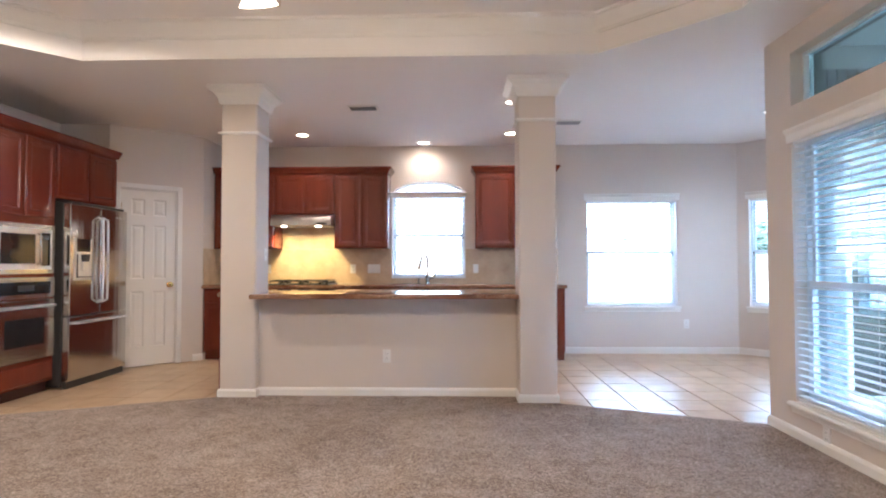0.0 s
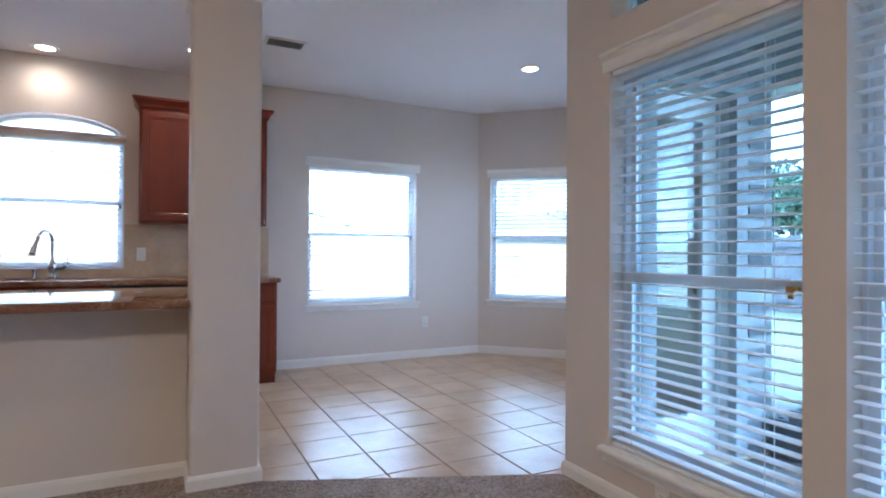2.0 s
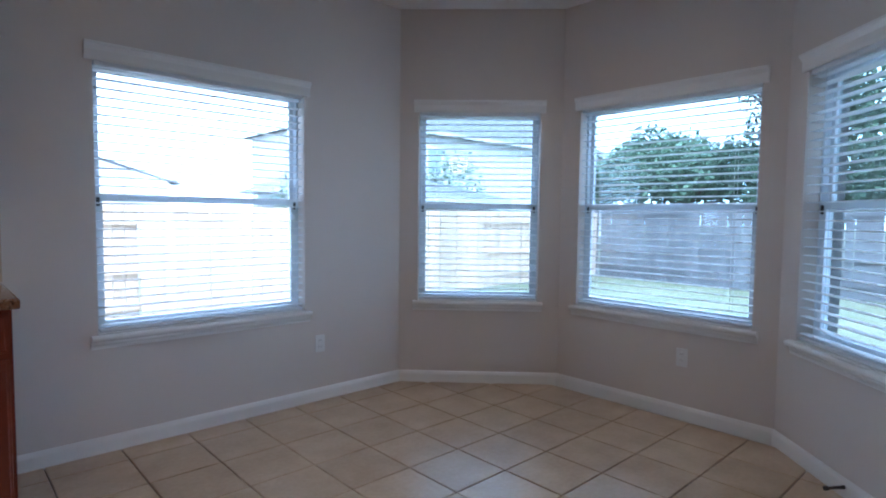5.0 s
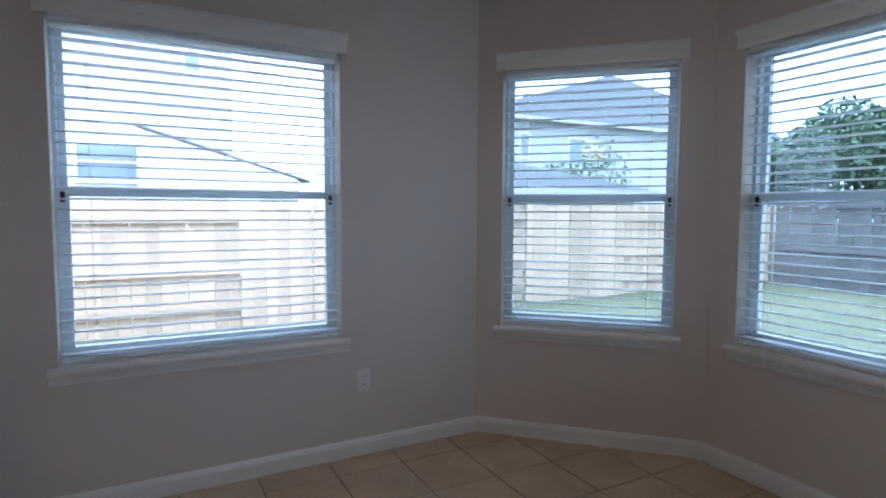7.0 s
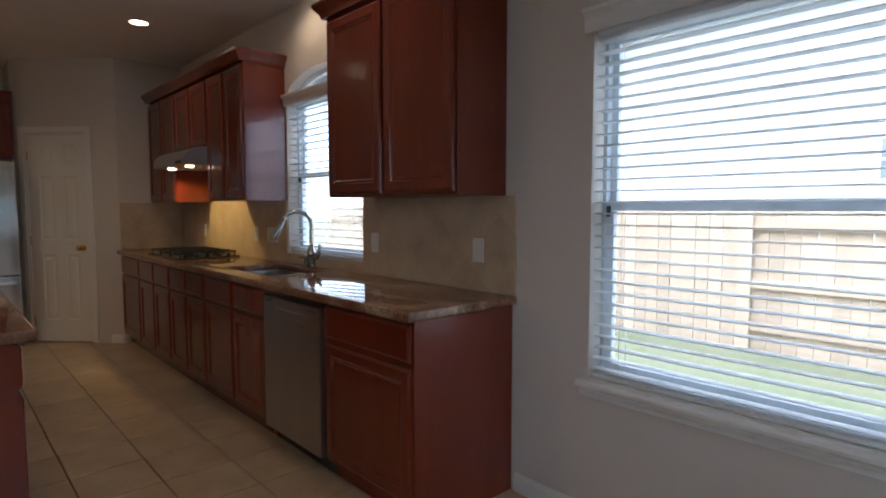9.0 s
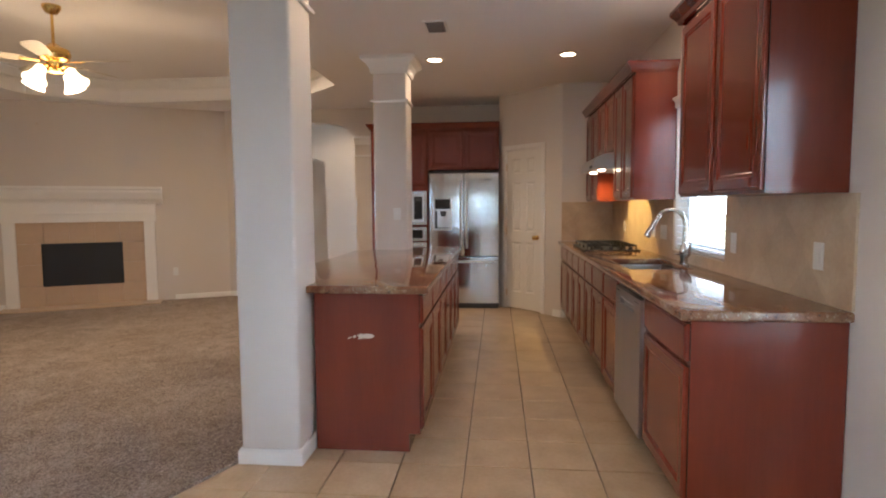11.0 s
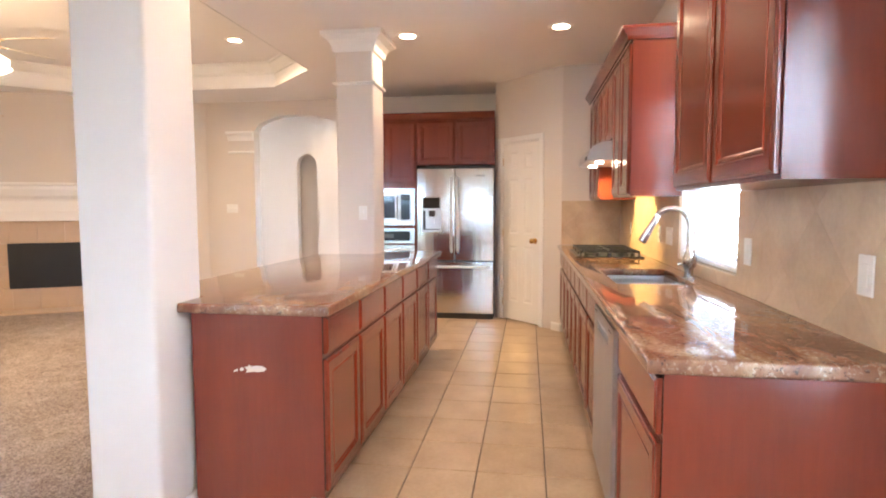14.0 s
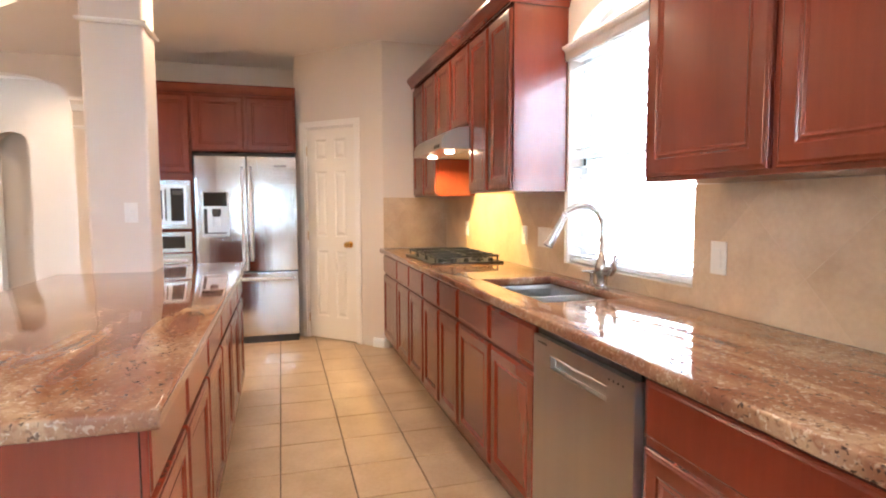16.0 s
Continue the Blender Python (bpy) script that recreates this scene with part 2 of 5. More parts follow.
def lathe(profile, n=24, at=(0, 0, 0)):
    """A turned shape from (radius, height) pairs."""
    bm = bmesh.new()
    rings = [[bm.verts.new((at[0] + r * math.cos(i * math.tau / n), at[1] + r * math.sin(i * math.tau / n), at[2] + z)) for i in range(n)] for r, z in profile]
    for a, b in zip(rings, rings[1:]):
        for i in range(n):
            bm.faces.new((a[i], a[(i + 1) % n], b[(i + 1) % n], b[i]))
    bm.faces.new(rings[0][::-1])
    bm.faces.new(rings[-1])
    return bm


def tube(points, r, n=10, closed_ends=True):
    """A round tube along points; r is one radius or one for each point."""
    bm = bmesh.new()
    pts = [Vector(p) for p in points]
    rs = r if isinstance(r, (list, tuple)) else [r] * len(pts)
    rings = []
    up = Vector((0.31, 0.17, 0.93))
    for i, p in enumerate(pts):
        d = (pts[min(i + 1, len(pts) - 1)] - pts[max(i - 1, 0)]).normalized()
        a = d.cross(up).normalized() if abs(d.dot(up)) < 0.98 else d.cross(Vector((1, 0, 0))).normalized()
        b = d.cross(a)
        rings.append([bm.verts.new(p + rs[i] * (math.cos(k * math.tau / n) * a + math.sin(k * math.tau / n) * b)) for k in range(n)])
    for a, b in zip(rings, rings[1:]):
        for i in range(n):
            bm.faces.new((a[i], a[(i + 1) % n], b[(i + 1) % n], b[i]))
    if closed_ends:
        bm.faces.new(rings[0][::-1])
        bm.faces.new(rings[-1])
    return bm


def sweep(path, profile, closed=False):
    """A moulding: profile (out, up) swept along a flat path of (x, y, z); out points to the right of the path; corners mitred."""
    bm = bmesh.new()
    pts = [Vector(p) for p in path]
    n = len(pts)
    rings = []
    for i, p in enumerate(pts):
        d0 = (p - pts[i - 1]).normalized() if (i > 0 or closed) else None
        d1 = (pts[(i + 1) % n] - p).normalized() if (i < n - 1 or closed) else None
        d0, d1 = d0 or d1, d1 or d0
        n0, n1 = Vector((d0.y, -d0.x, 0)), Vector((d1.y, -d1.x, 0))
        m = (n0 + n1).normalized()
        m /= max(0.3, m.dot(n0))
        rings.append([bm.verts.new(p + m * o + Vector((0, 0, u))) for o, u in profile])
    k = len(profile)
    for i in range(n if closed else n - 1):
        a, b = rings[i], rings[(i + 1) % n]
        for j in range(k):
            bm.faces.new((a[j], a[(j + 1) % k], b[(j + 1) % k], b[j]))
    if not closed:
        bm.faces.new(rings[0][::-1])
        bm.faces.new(rings[-1])
    return bm


def mesh_of(name, bm, material, smooth=False):
    bmesh.ops.recalc_face_normals(bm, faces=bm.faces[:])
    me = bpy.data.meshes.new(name)
    bm.to_mesh(me)
    bm.free()
    me.materials.append(material)
    if smooth:
        me.polygons.foreach_set("use_smooth", [True] * len(me.polygons))
        me.set_sharp_from_angle(angle=radians(35))
    return me


def part(name, bm, material, parent, label="", smooth=False, m=None):
    ob = new(name, mesh_of(name, bm, material, smooth))
    ob.parent = parent
    if m is not None:
        ob.matrix_basis = m
    return tagged(ob, label)


def piece(name, me, parent, m):
    ob = new(name, me)
    ob.parent = parent
    ob.matrix_basis = m
    return ob


def thing(name, m, label, category, group="", kind=""):
    ob = new(name)
    ob.matrix_basis = m
    ob.empty_display_size = 0.1
    return tagged(ob, label, category, group, kind)


def solid(name, bm, material, label="", category="", kind="", group="", smooth=False, m=None):
    ob = new(name, mesh_of(name, bm, material, smooth))
    if m is not None:
        ob.matrix_basis = m
    return tagged(ob, label, category, group, kind)


def wall_frame(p0, p1):
    """The pose of a wall: x along it, y out of the room (to the left of p0 to p1), z up; and its length."""
    d = Vector((p1[0] - p0[0], p1[1] - p0[1]))
    return pose(p0[0], p0[1], 0, 0, 0, math.degrees(math.atan2(d.y, d.x))), d.length


def wall_mesh(length, height, thick, openings, ext0=0.0, ext1=0.0):
    """A wall with real openings (s0, s1, z0, z1, rise): rise > 0 arches the head above z1."""
    bm = bmesh.new()

    def slab(s0, s1, za0, za1, zb):
        if zb - max(za0, za1) < 1e-4 or s1 - s0 < 1e-4:
            return
        v = [bm.verts.new(p) for p in ((s0, 0, za0), (s1, 0, za1), (s1, thick, za1), (s0, thick, za0), (s0, 0, zb), (s1, 0, zb), (s1, thick, zb), (s0, thick, zb))]
        for f in ((0, 3, 2, 1), (4, 5, 6, 7), (0, 1, 5, 4), (2, 3, 7, 6), (0, 4, 7, 3), (1, 2, 6, 5)):
            bm.faces.new([v[i] for i in f])

    cuts = sorted({-ext0, length + ext1, *[o[0] for o in openings], *[o[1] for o in openings]})
    for a, b in zip(cuts, cuts[1:]):
        mid = (a + b) / 2
        inside = sorted([o for o in openings if o[0] < mid < o[1]], key=lambda o: o[2])
        z = 0.0
        for s0, s1, z0, z1, rise in inside:
            slab(a, b, z, z, z0)
            if rise:
                top = max(p[2] for p in [(0, 0, height)]) if not [o for o in inside if o[2] > z0] else z1 + rise
                k = 20
                for i in range(k):
                    u0, u1 = -1 + 2 * i / k, -1 + 2 * (i + 1) / k
                    c, h = (s0 + s1) / 2, (s1 - s0) / 2
                    slab(c + u0 * h, c + u1 * h, z1 + rise * math.sqrt(max(0, 1 - u0 * u0)), z1 + rise * math.sqrt(max(0, 1 - u1 * u1)), z1 + rise + 0.001)
                z = z1 + rise + 0.001
            else:
                z = z1
        slab(a, b, z, z, height)
    return bm


def panel_front(bm, x0, x1, z0, z1, y, rail=0.055, depth=0.007, raised=True):
    """A front at y (facing -y): eased outer edge and, on doors, a double bead round a sunk flat field."""
    def ring(i, yy):
        return [bm.verts.new((x, yy, z)) for x, z in ((x0 + i, z0 + i), (x1 - i, z0 + i), (x1 - i, z1 - i), (x0 + i, z1 - i))]
    steps = [(0.0, y + 0.018), (0.0, y + 0.007), (0.003, y + 0.004), (0.007, y + 0.0035), (0.012, y + 0.0005), (0.014, y)]
    if raised:
        steps += [(rail - 0.003, y), (rail, y + 0.001), (rail + 0.004, y + 0.005), (rail + 0.007, y + 0.005), (rail + 0.011, y + 0.0025), (rail + 0.014, y + 0.003), (rail + 0.020, y + depth), (rail + 0.024, y + depth)]
    rings = [ring(i, yy) for i, yy in steps]
    for a, b in zip(rings, rings[1:]):
        for k in range(4):
            bm.faces.new((a[k], a[(k + 1) % 4], b[(k + 1) % 4], b[k]))
    bm.faces.new(rings[-1])
    bm.faces.new(rings[0][::-1])


# ---- the plan: levels and main lines ----
CEILING, TRAY = 2.74, 3.02
NORTH, EAST, SOUTH, WEST = 8.755, 2.97, 0.12, -3.70
NOOK = [(4.36, NORTH), (5.20, 7.915), (5.20, 6.46), (4.22, 5.48)]
WALL_T = 0.16


def window_unit(wall_m, s0, s1, z0, z1, label, rise=0.0, blind=True, header=True, sill=True, stool=True, pitch=0.043, name="window", glass=None):
    """A single-hung vinyl window in its opening, with stool and apron, crown header and a horizontal blind."""
    w, h = s1 - s0, z1 - z0
    win = thing(name, wall_m @ pose(s0, 0, z0), label, "window", kind="structure")
    F = 0.016
    fr = boxes((0, F, 0.085, 0.15, 0, h), (w - F, w, 0.085, 0.15, 0, h), (F, w - F, 0.085, 0.15, 0, F), (F, w - F, 0.085, 0.15, h - F, h))
    part("window_frame", fr, VINYL, win)
    if sill:
        mid, S = h * (0.44 if h > 1.6 else 0.495), F + 0.028
        up = boxes((F, S, 0.118, 0.145, mid, h - F), (w - S, w - F, 0.118, 0.145, mid, h - F), (S, w - S, 0.118, 0.145, h - S, h - F), (S, w - S, 0.118, 0.145, mid, mid + 0.03))
        part("upper_sash", up, VINYL, win)
        S2 = S + 0.006
        lo = boxes((F, S2, 0.088, 0.116, F, mid + 0.035), (w - S2, w - F, 0.088, 0.116, F, mid + 0.035), (S2, w - S2, 0.088, 0.116, F, 0.06), (S2, w - S2, 0.088, 0.116, mid - 0.005, mid + 0.035))
        part("lower_sash", lo, VINYL, win)
        for x in (F + 0.012, w - F - 0.012) if h < 1.6 else ():
            part("sash_latch", boxes((x - 0.008, x + 0.008, 0.078, 0.088, mid - 0.03, mid + 0.015), bevel=0.002, seg=1), SLOT, win)
        if h > 1.6:
            part("sash_lock", boxes((w - 0.10, w - 0.055, 0.070, 0.088, mid - 0.004, mid + 0.012), (w - 0.088, w - 0.068, 0.062, 0.070, mid - 0.030, mid + 0.004), bevel=0.002, seg=1), BRASS, win, "small copper-coloured sash lock")
        panes = [(S - 0.002, w - S + 0.002, 0.130, 0.134, mid + 0.028, h - S + 0.002), (S2 - 0.002, w - S2 + 0.002, 0.100, 0.104, 0.058, mid - 0.003)]
    else:
        panes = [(F - 0.002, w - F + 0.002, 0.118, 0.122, F - 0.002, h - F + 0.002)]
    for p in panes:
        g = part("pane", boxes(p), glass or GLASS, win)
        g.visible_shadow = False
    if rise:
        k = 18
        arch = [(w / 2 - w / 2 * math.cos(math.pi * i / k), h + rise * math.sin(math.pi * i / k)) for i in range(k + 1)]
        bm = bmesh.new()
        for i in range(k):
            (xa, za), (xb, zb) = arch[i], arch[i + 1]
            q = [(x, z - dz if z - dz > h else h) for (x, z), dz in (((xa, za), 0), ((xb, zb), 0), ((xb, zb), 0.03), ((xa, za), 0.03))]
            v = [bm.verts.new((x, y, z)) for y in (0.085, 0.15) for x, z in q]
            for f in ((0, 1, 2, 3), (4, 7, 6, 5), (0, 4, 5, 1), (3, 2, 6, 7)):
                bm.faces.new([v[j] for j in f])
        part("arched_frame", bm, VINYL, win)
        bm = bmesh.new()
        a = [bm.verts.new((x, 0.12, z)) for x, z in arch]
        b = [bm.verts.new((x, 0.124, z)) for x, z in arch]
        bm.faces.new(a)
        bm.faces.new(b[::-1])
        g = part("arched_pane", bm, glass or GLASS, win)
        g.visible_shadow = False
    if sill and stool:
        prof = [(0.0, -0.03), (0.0, 0.0), (0.035, 0.0), (0.042, -0.008), (0.042, -0.02), (0.035, -0.028), (0.014, -0.03), (0.014, -0.045), (0.009, -0.055), (0.009, -0.07), (0.0, -0.07)]
        part("window_sill", sweep([(-0.035, 0, 0.0), (w + 0.035, 0, 0.0)], prof), WHITE, win, m=None)
        part("sill_board", boxes((0.002, w - 0.002, 0.0, 0.085, -0.012, 0.006)), WHITE, win)
    if header:
        prof = [(0.0, -0.03), (0.012, -0.03), (0.016, -0.015), (0.016, 0.02), (0.028, 0.038), (0.036, 0.044), (0.036, 0.057), (0.0, 0.057)]
        if rise:
            part("header_board", boxes((0.002, w - 0.002, 0.002, 0.084, h - 0.012, h + 0.012), bevel=0.003, seg=1), WHITE, win)
            part("header_moulding", sweep([(-0.02, 0, h - 0.02), (w + 0.02, 0, h - 0.02)], [(o, u * 0.85) for o, u in prof]), WHITE, win)
        else:
            part("header_moulding", sweep([(-0.035, 0, h + 0.018), (w + 0.035, 0, h + 0.018)], prof), WHITE, win)
    if blind:
        b = thing("window_blind", wall_m @ pose(s0, 0, z0), "white horizontal slat blind, lowered with slats open", "blind", "window blinds")
        y0 = 0.034
        part("headrail", boxes((0.008, w - 0.008, y0 - 0.028, y0 + 0.028, h - 0.034, h - 0.002), bevel=0.004, seg=1), SLAT, b)
        part("bottom_rail", boxes((0.010, w - 0.010, y0 - 0.026, y0 + 0.026, 0.010, 0.028), bevel=0.004, seg=1), SLAT, b)
        bm = bmesh.new()
        rows = []
        for i, (dy, dz) in enumerate(((-0.025, -0.0015), (-0.009, 0.0015), (0.009, 0.0015), (0.025, -0.0015))):
            rows.append([bm.verts.new((x, y0 + dy, dz + k)) for x, k in ((0.011, 0), (w - 0.011, 0), (w - 0.011, 0.003), (0.011, 0.003))])
        for p, q in zip(rows, rows[1:]):
            for i in range(4):
                bm.faces.new((p[i], p[(i + 1) % 4], q[(i + 1) % 4], q[i]))
        bm.faces.new(rows[0][::-1])
        bm.faces.new(rows[-1])
        slat_me = mesh_of("slat", bm, SLAT)
        n = int((h - 0.09) / pitch)
        for i in range(n):
            piece("slat", slat_me, b, pose(0, 0, 0.045 + i * (h - 0.095) / (n - 1)) @ pose(0, y0, 0, random.uniform(-4, 1), random.uniform(-0.12, 0.12), 0) @ pose(0, -y0, 0))
        for x in (0.13, w - 0.13):
            part("ladder_cord", boxes((x - 0.0007, x + 0.0007, y0 - 0.0275, y0 - 0.0255, 0.02, h - 0.03), (x - 0.0007, x + 0.0007, y0 + 0.0255, y0 + 0.0275, 0.02, h - 0.03)), CORD, b)
    return win


def wall(name, p0, p1, openings=(), height=CEILING, thick=WALL_T, ext0=0.0, ext1=0.0, label="painted beige plaster wall", material=None):
    m, length = wall_frame(p0, p1)
    solid(name, wall_mesh(length, height, thick, openings, ext0, ext1), material or PAINT, label, "wall", "structure", m=m)
    return m


# north wall: kitchen window (arched head) and the nook's wide window
KW, NA = (-0.15, 0.815, 0.985, 2.10), (2.41, 3.58, 0.614, 2.012)
X0 = -2.415
mN = wall("wall_north", (X0, NORTH), NOOK[0], [(KW[0] - X0, KW[1] - X0, KW[2], KW[3], 0.17), (NA[0] - X0, NA[1] - X0, NA[2], NA[3], 0)], ext0=0.2, ext1=0.07)
window_unit(mN, KW[0] - X0, KW[1] - X0, KW[2], KW[3], "white window with an arched head over the sink", rise=0.17, stool=False, name="window_kitchen")
window_unit(mN, NA[0] - X0, NA[1] - X0, NA[2], NA[3], "wide white single-hung window with stool and apron", name="window_nook_north")
mNE = wall("wall_northeast", NOOK[0], NOOK[1], [(0.14, 1.03, 0.614, 2.012, 0)])
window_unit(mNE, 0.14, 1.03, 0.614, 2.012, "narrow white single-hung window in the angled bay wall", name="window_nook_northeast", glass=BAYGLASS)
mE = wall("wall_nook_east", NOOK[1], NOOK[2], [(0.15, 1.32, 0.614, 2.012, 0)], ext0=0.066, ext1=0.066)
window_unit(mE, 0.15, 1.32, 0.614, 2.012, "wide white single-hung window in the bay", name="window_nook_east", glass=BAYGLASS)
mSE = wall("wall_southeast", NOOK[2], NOOK[3], [(0.16, 1.05, 0.614, 2.012, 0)])
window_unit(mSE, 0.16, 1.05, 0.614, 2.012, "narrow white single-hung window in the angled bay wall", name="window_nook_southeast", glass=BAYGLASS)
mS = wall("wall_nook_south", NOOK[3], (EAST, 5.48), [(0.22, 0.84, 0, 2.04, 0)], ext0=0.066)
# east wall of the living room: two tall windows, each with a transom above
ops, specs = [], []
for y1 in (5.17, 4.17):
    s0, s1 = 5.48 - y1, 5.48 - (y1 - 0.87)
    ops += [(s0, s1, 0.25, 1.99, 0), (s0, s1, 2.22, 2.58, 0)]
    specs.append((s0, s1))
mL = wall("wall_east", (EAST, 5.48), (EAST, SOUTH), [(a, b, c, d, e) for a, b, c, d, e in ops], ext0=-WALL_T)
for s0, s1 in specs:
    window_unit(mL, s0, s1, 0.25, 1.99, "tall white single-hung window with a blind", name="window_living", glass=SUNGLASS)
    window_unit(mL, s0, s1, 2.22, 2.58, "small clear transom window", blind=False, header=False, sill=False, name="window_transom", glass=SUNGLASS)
for nm, m, length, op, e0, e1 in (("exterior_brick_east", mL, 5.48 - SOUTH, ops, -0.16, 0.1), ("exterior_brick_nook_south", mS, NOOK[3][0] - EAST, [(0.22, 0.84, 0, 2.04, 0)], 0.09, -0.22), ("exterior_brick_southeast", mSE, 1.386, [(0.16, 1.05, 0.614, 2.012, 0)], 0.08, 0.08)):
    solid(nm, wall_mesh(length, 2.9, 0.05, op, e0, e1), MORTAR if nm == "exterior_brick_nook_south" else BRICK, "grey-brown brick veneer outside the wall", "wall", "structure", m=m @ pose(0, WALL_T + 0.004, 0))
# south and west walls, the fireplace wall set at an angle
FP0, FP1 = (-2.17, 0.66), (WEST, 3.42)
wall("wall_south", (EAST, SOUTH), (-2.22, SOUTH), ext0=WALL_T, ext1=0.1)
solid("wall_south_pier", boxes((0.35, EAST, SOUTH + 0.001, 0.62, 0, CEILING)), PAINT, "painted beige plaster pier beside the recess", "wall", "structure")
solid("wall_recess_header", boxes((-2.19, 0.349, SOUTH + 0.001, 0.62, 2.58, CEILING)), PAINT, "painted beige header over the wall recess", "wall", "structure")
wall("wall_southwest_return", (-2.22, SOUTH), FP0, ext1=0.0)
mF = wall("wall_fireplace", FP0, FP1)
mW = wall("wall_west", FP1, (WEST, 7.43), [(4.12 - 3.42, 5.36 - 3.42, 0, 2.33, 0.22)], ext0=0.12, ext1=0.2)
wall("wall_fridge_return", (WEST, 7.43), (-3.14, 7.43), thick=0.1)
mP = wall("wall_pantry", (-3.14, 7.43), (X0, 8.155), [(0.11, 0.72, 0, 2.04, 0)], thick=0.12)
wall("wall_pantry_return", (X0, 8.155), (X0, NORTH + 0.1), thick=0.1)
# unseen walls that close the pantry, so no daylight leaks under its door
solid("wall_pantry_west", boxes((WEST - 0.2, WEST - 0.1, 7.3, NORTH + 0.1, 0, CEILING)), PAINT, "unseen painted wall closing the pantry to stray light", "wall", "structure")
solid("wall_pantry_back", boxes((WEST - 0.2, X0 + 0.1, NORTH + 0.1, NORTH + 0.2, 0, CEILING)), PAINT, "unseen painted wall closing the pantry to stray light", "wall", "structure")
# hall behind the arch, with a slim arched niche in its far wall
wall("wall_hall_far", (-5.0, 2.6), (-5.0, 6.36), [(4.17 - 2.6, 4.51 - 2.6, 0, 1.98, 0.17)], thick=0.14)
wall("wall_hall_south", (-3.86, 2.6), (-5.0, 2.6), thick=0.1)
# out of view: opening and window added only to bring daylight into the hall
mHN = wall("wall_hall_north", (-5.0, 6.2), (-3.86, 6.2), [(0.1, 1.05, 0.3, 2.5, 0)], thick=0.16)
window_unit(mHN, 0.1, 1.05, 0.3, 2.5, "unseen tall clear window, added to let daylight into the hall", blind=False, header=False, sill=False, name="added_hall_window", glass=SUNGLASS)
# niche box, kept shallow so that the hall's light reaches its back
solid("wall_niche", boxes((-5.34, -5.24, 3.9, 4.8, 0, CEILING), (-5.24, -5.14, 3.9, 4.0, 0, CEILING), (-5.24, -5.14, 4.7, 4.8, 0, CEILING)), PAINT, "painted back and sides of the shallow arched niche in the hall", "wall", "structure")

# ceilings: lower plane with an octagonal tray over the living room
TX0, TX1, TY0, TY1, CUT = -2.88, 2.50, 1.66, 5.55, 0.72
OCT = [(TX0 + CUT, TY1), (TX1 - CUT, TY1), (TX1, TY1 - CUT), (TX1, TY0 + CUT), (TX1 - CUT, TY0), (TX0 + CUT, TY0), (TX0, TY0 + CUT), (TX0, TY1 - CUT)]


def ceiling_mesh():
    bm = bmesh.new()
    inner = [bm.verts.new((x, y, CEILING)) for x, y in OCT]
    upper = [bm.verts.new((x, y, TRAY)) for x, y in OCT]
    xa, xb, ya, yb = -6.3, 5.5, -0.2, 9.0
    outer = [bm.verts.new((x, y, CEILING)) for x, y in ((OCT[0][0], yb), (OCT[1][0], yb), (xb, yb), (xb, OCT[2][1]), (xb, OCT[3][1]), (xb, ya), (OCT[4][0], ya), (OCT[5][0], ya), (xa, ya), (xa, OCT[6][1]), (xa, OCT[7][1]), (xa, yb))]
    i, o = inner, outer
    for f in ((i[0], i[1], o[1], o[0]), (i[1], i[2], o[3], o[2], o[1]), (i[2], i[3], o[4], o[3]), (i[3], i[4], o[6], o[5], o[4]), (i[4], i[5], o[7], o[6]), (i[5], i[6], o[9], o[8], o[7]), (i[6], i[7], o[10], o[9]), (i[7], i[0], o[0], o[11], o[10])):
        bm.faces.new(f)
    for k in range(8):
        bm.faces.new((i[k], i[(k + 1) % 8], upper[(k + 1) % 8], upper[k]))
    bm.faces.new(upper)
    # closed above, so that the ceiling has thickness
    top = [bm.verts.new((x, y, TRAY + 0.12)) for x, y in ((xa, ya), (xb, ya), (xb, yb), (xa, yb))]
    bm.faces.new(top)
    return bm


solid("ceiling", ceiling_mesh(), CEIL, "pale matte plaster ceiling with an octagonal tray", "ceiling", "structure")
CROWN = [(0.0, -0.13), (0.012, -0.13), (0.016, -0.105), (0.035, -0.085), (0.06, -0.05), (0.075, -0.025), (0.095, -0.02), (0.095, 0.0), (0.0, 0.0)]
solid("tray_crown_trim", sweep([(x, y, TRAY) for x, y in OCT], CROWN, closed=True), WHITE, "white crown moulding inside the ceiling tray", "trim", "structure")
solid("tray_edge_trim", sweep([(x, y, CEILING) for x, y in OCT], [(0.0, -0.004), (0.012, -0.004), (0.012, 0.02), (0.0, 0.02)], closed=True), WHITE, "white bead round the ceiling tray", "trim", "structure")

# floors
CARPET_EDGE = [(WEST, 5.50), (-3.05, 5.50), (-1.39, 6.20), (-1.39, 6.33), (1.40, 6.33), (1.56, 6.06), (EAST, 5.48)]


def carpet_mesh():
    bm = bmesh.new()
    ring = [(-6.2, -0.1), (3.15, -0.1), (3.15, 5.48)] + CARPET_EDGE[::-1] + [(-6.2, 5.5)]
    a = [bm.verts.new((x, y, 0.014)) for x, y in ring]
    b = [bm.verts.new((x, y, -0.01)) for x, y in ring]
    bm.faces.new(a)
    for i in range(len(ring)):
        bm.faces.new((a[i], b[i], b[(i + 1) % len(ring)], a[(i + 1) % len(ring)]))
    return bm


solid("carpet", carpet_mesh(), CARPET, "brown cut-pile carpet across the living room", "carpet", "structure")
floor = solid("floor", boxes((-6.2, 5.4, -0.1, 9.0, -0.12, -0.012)), GROUT, "beige ceramic tile floor with dark grout", "floor", "structure")


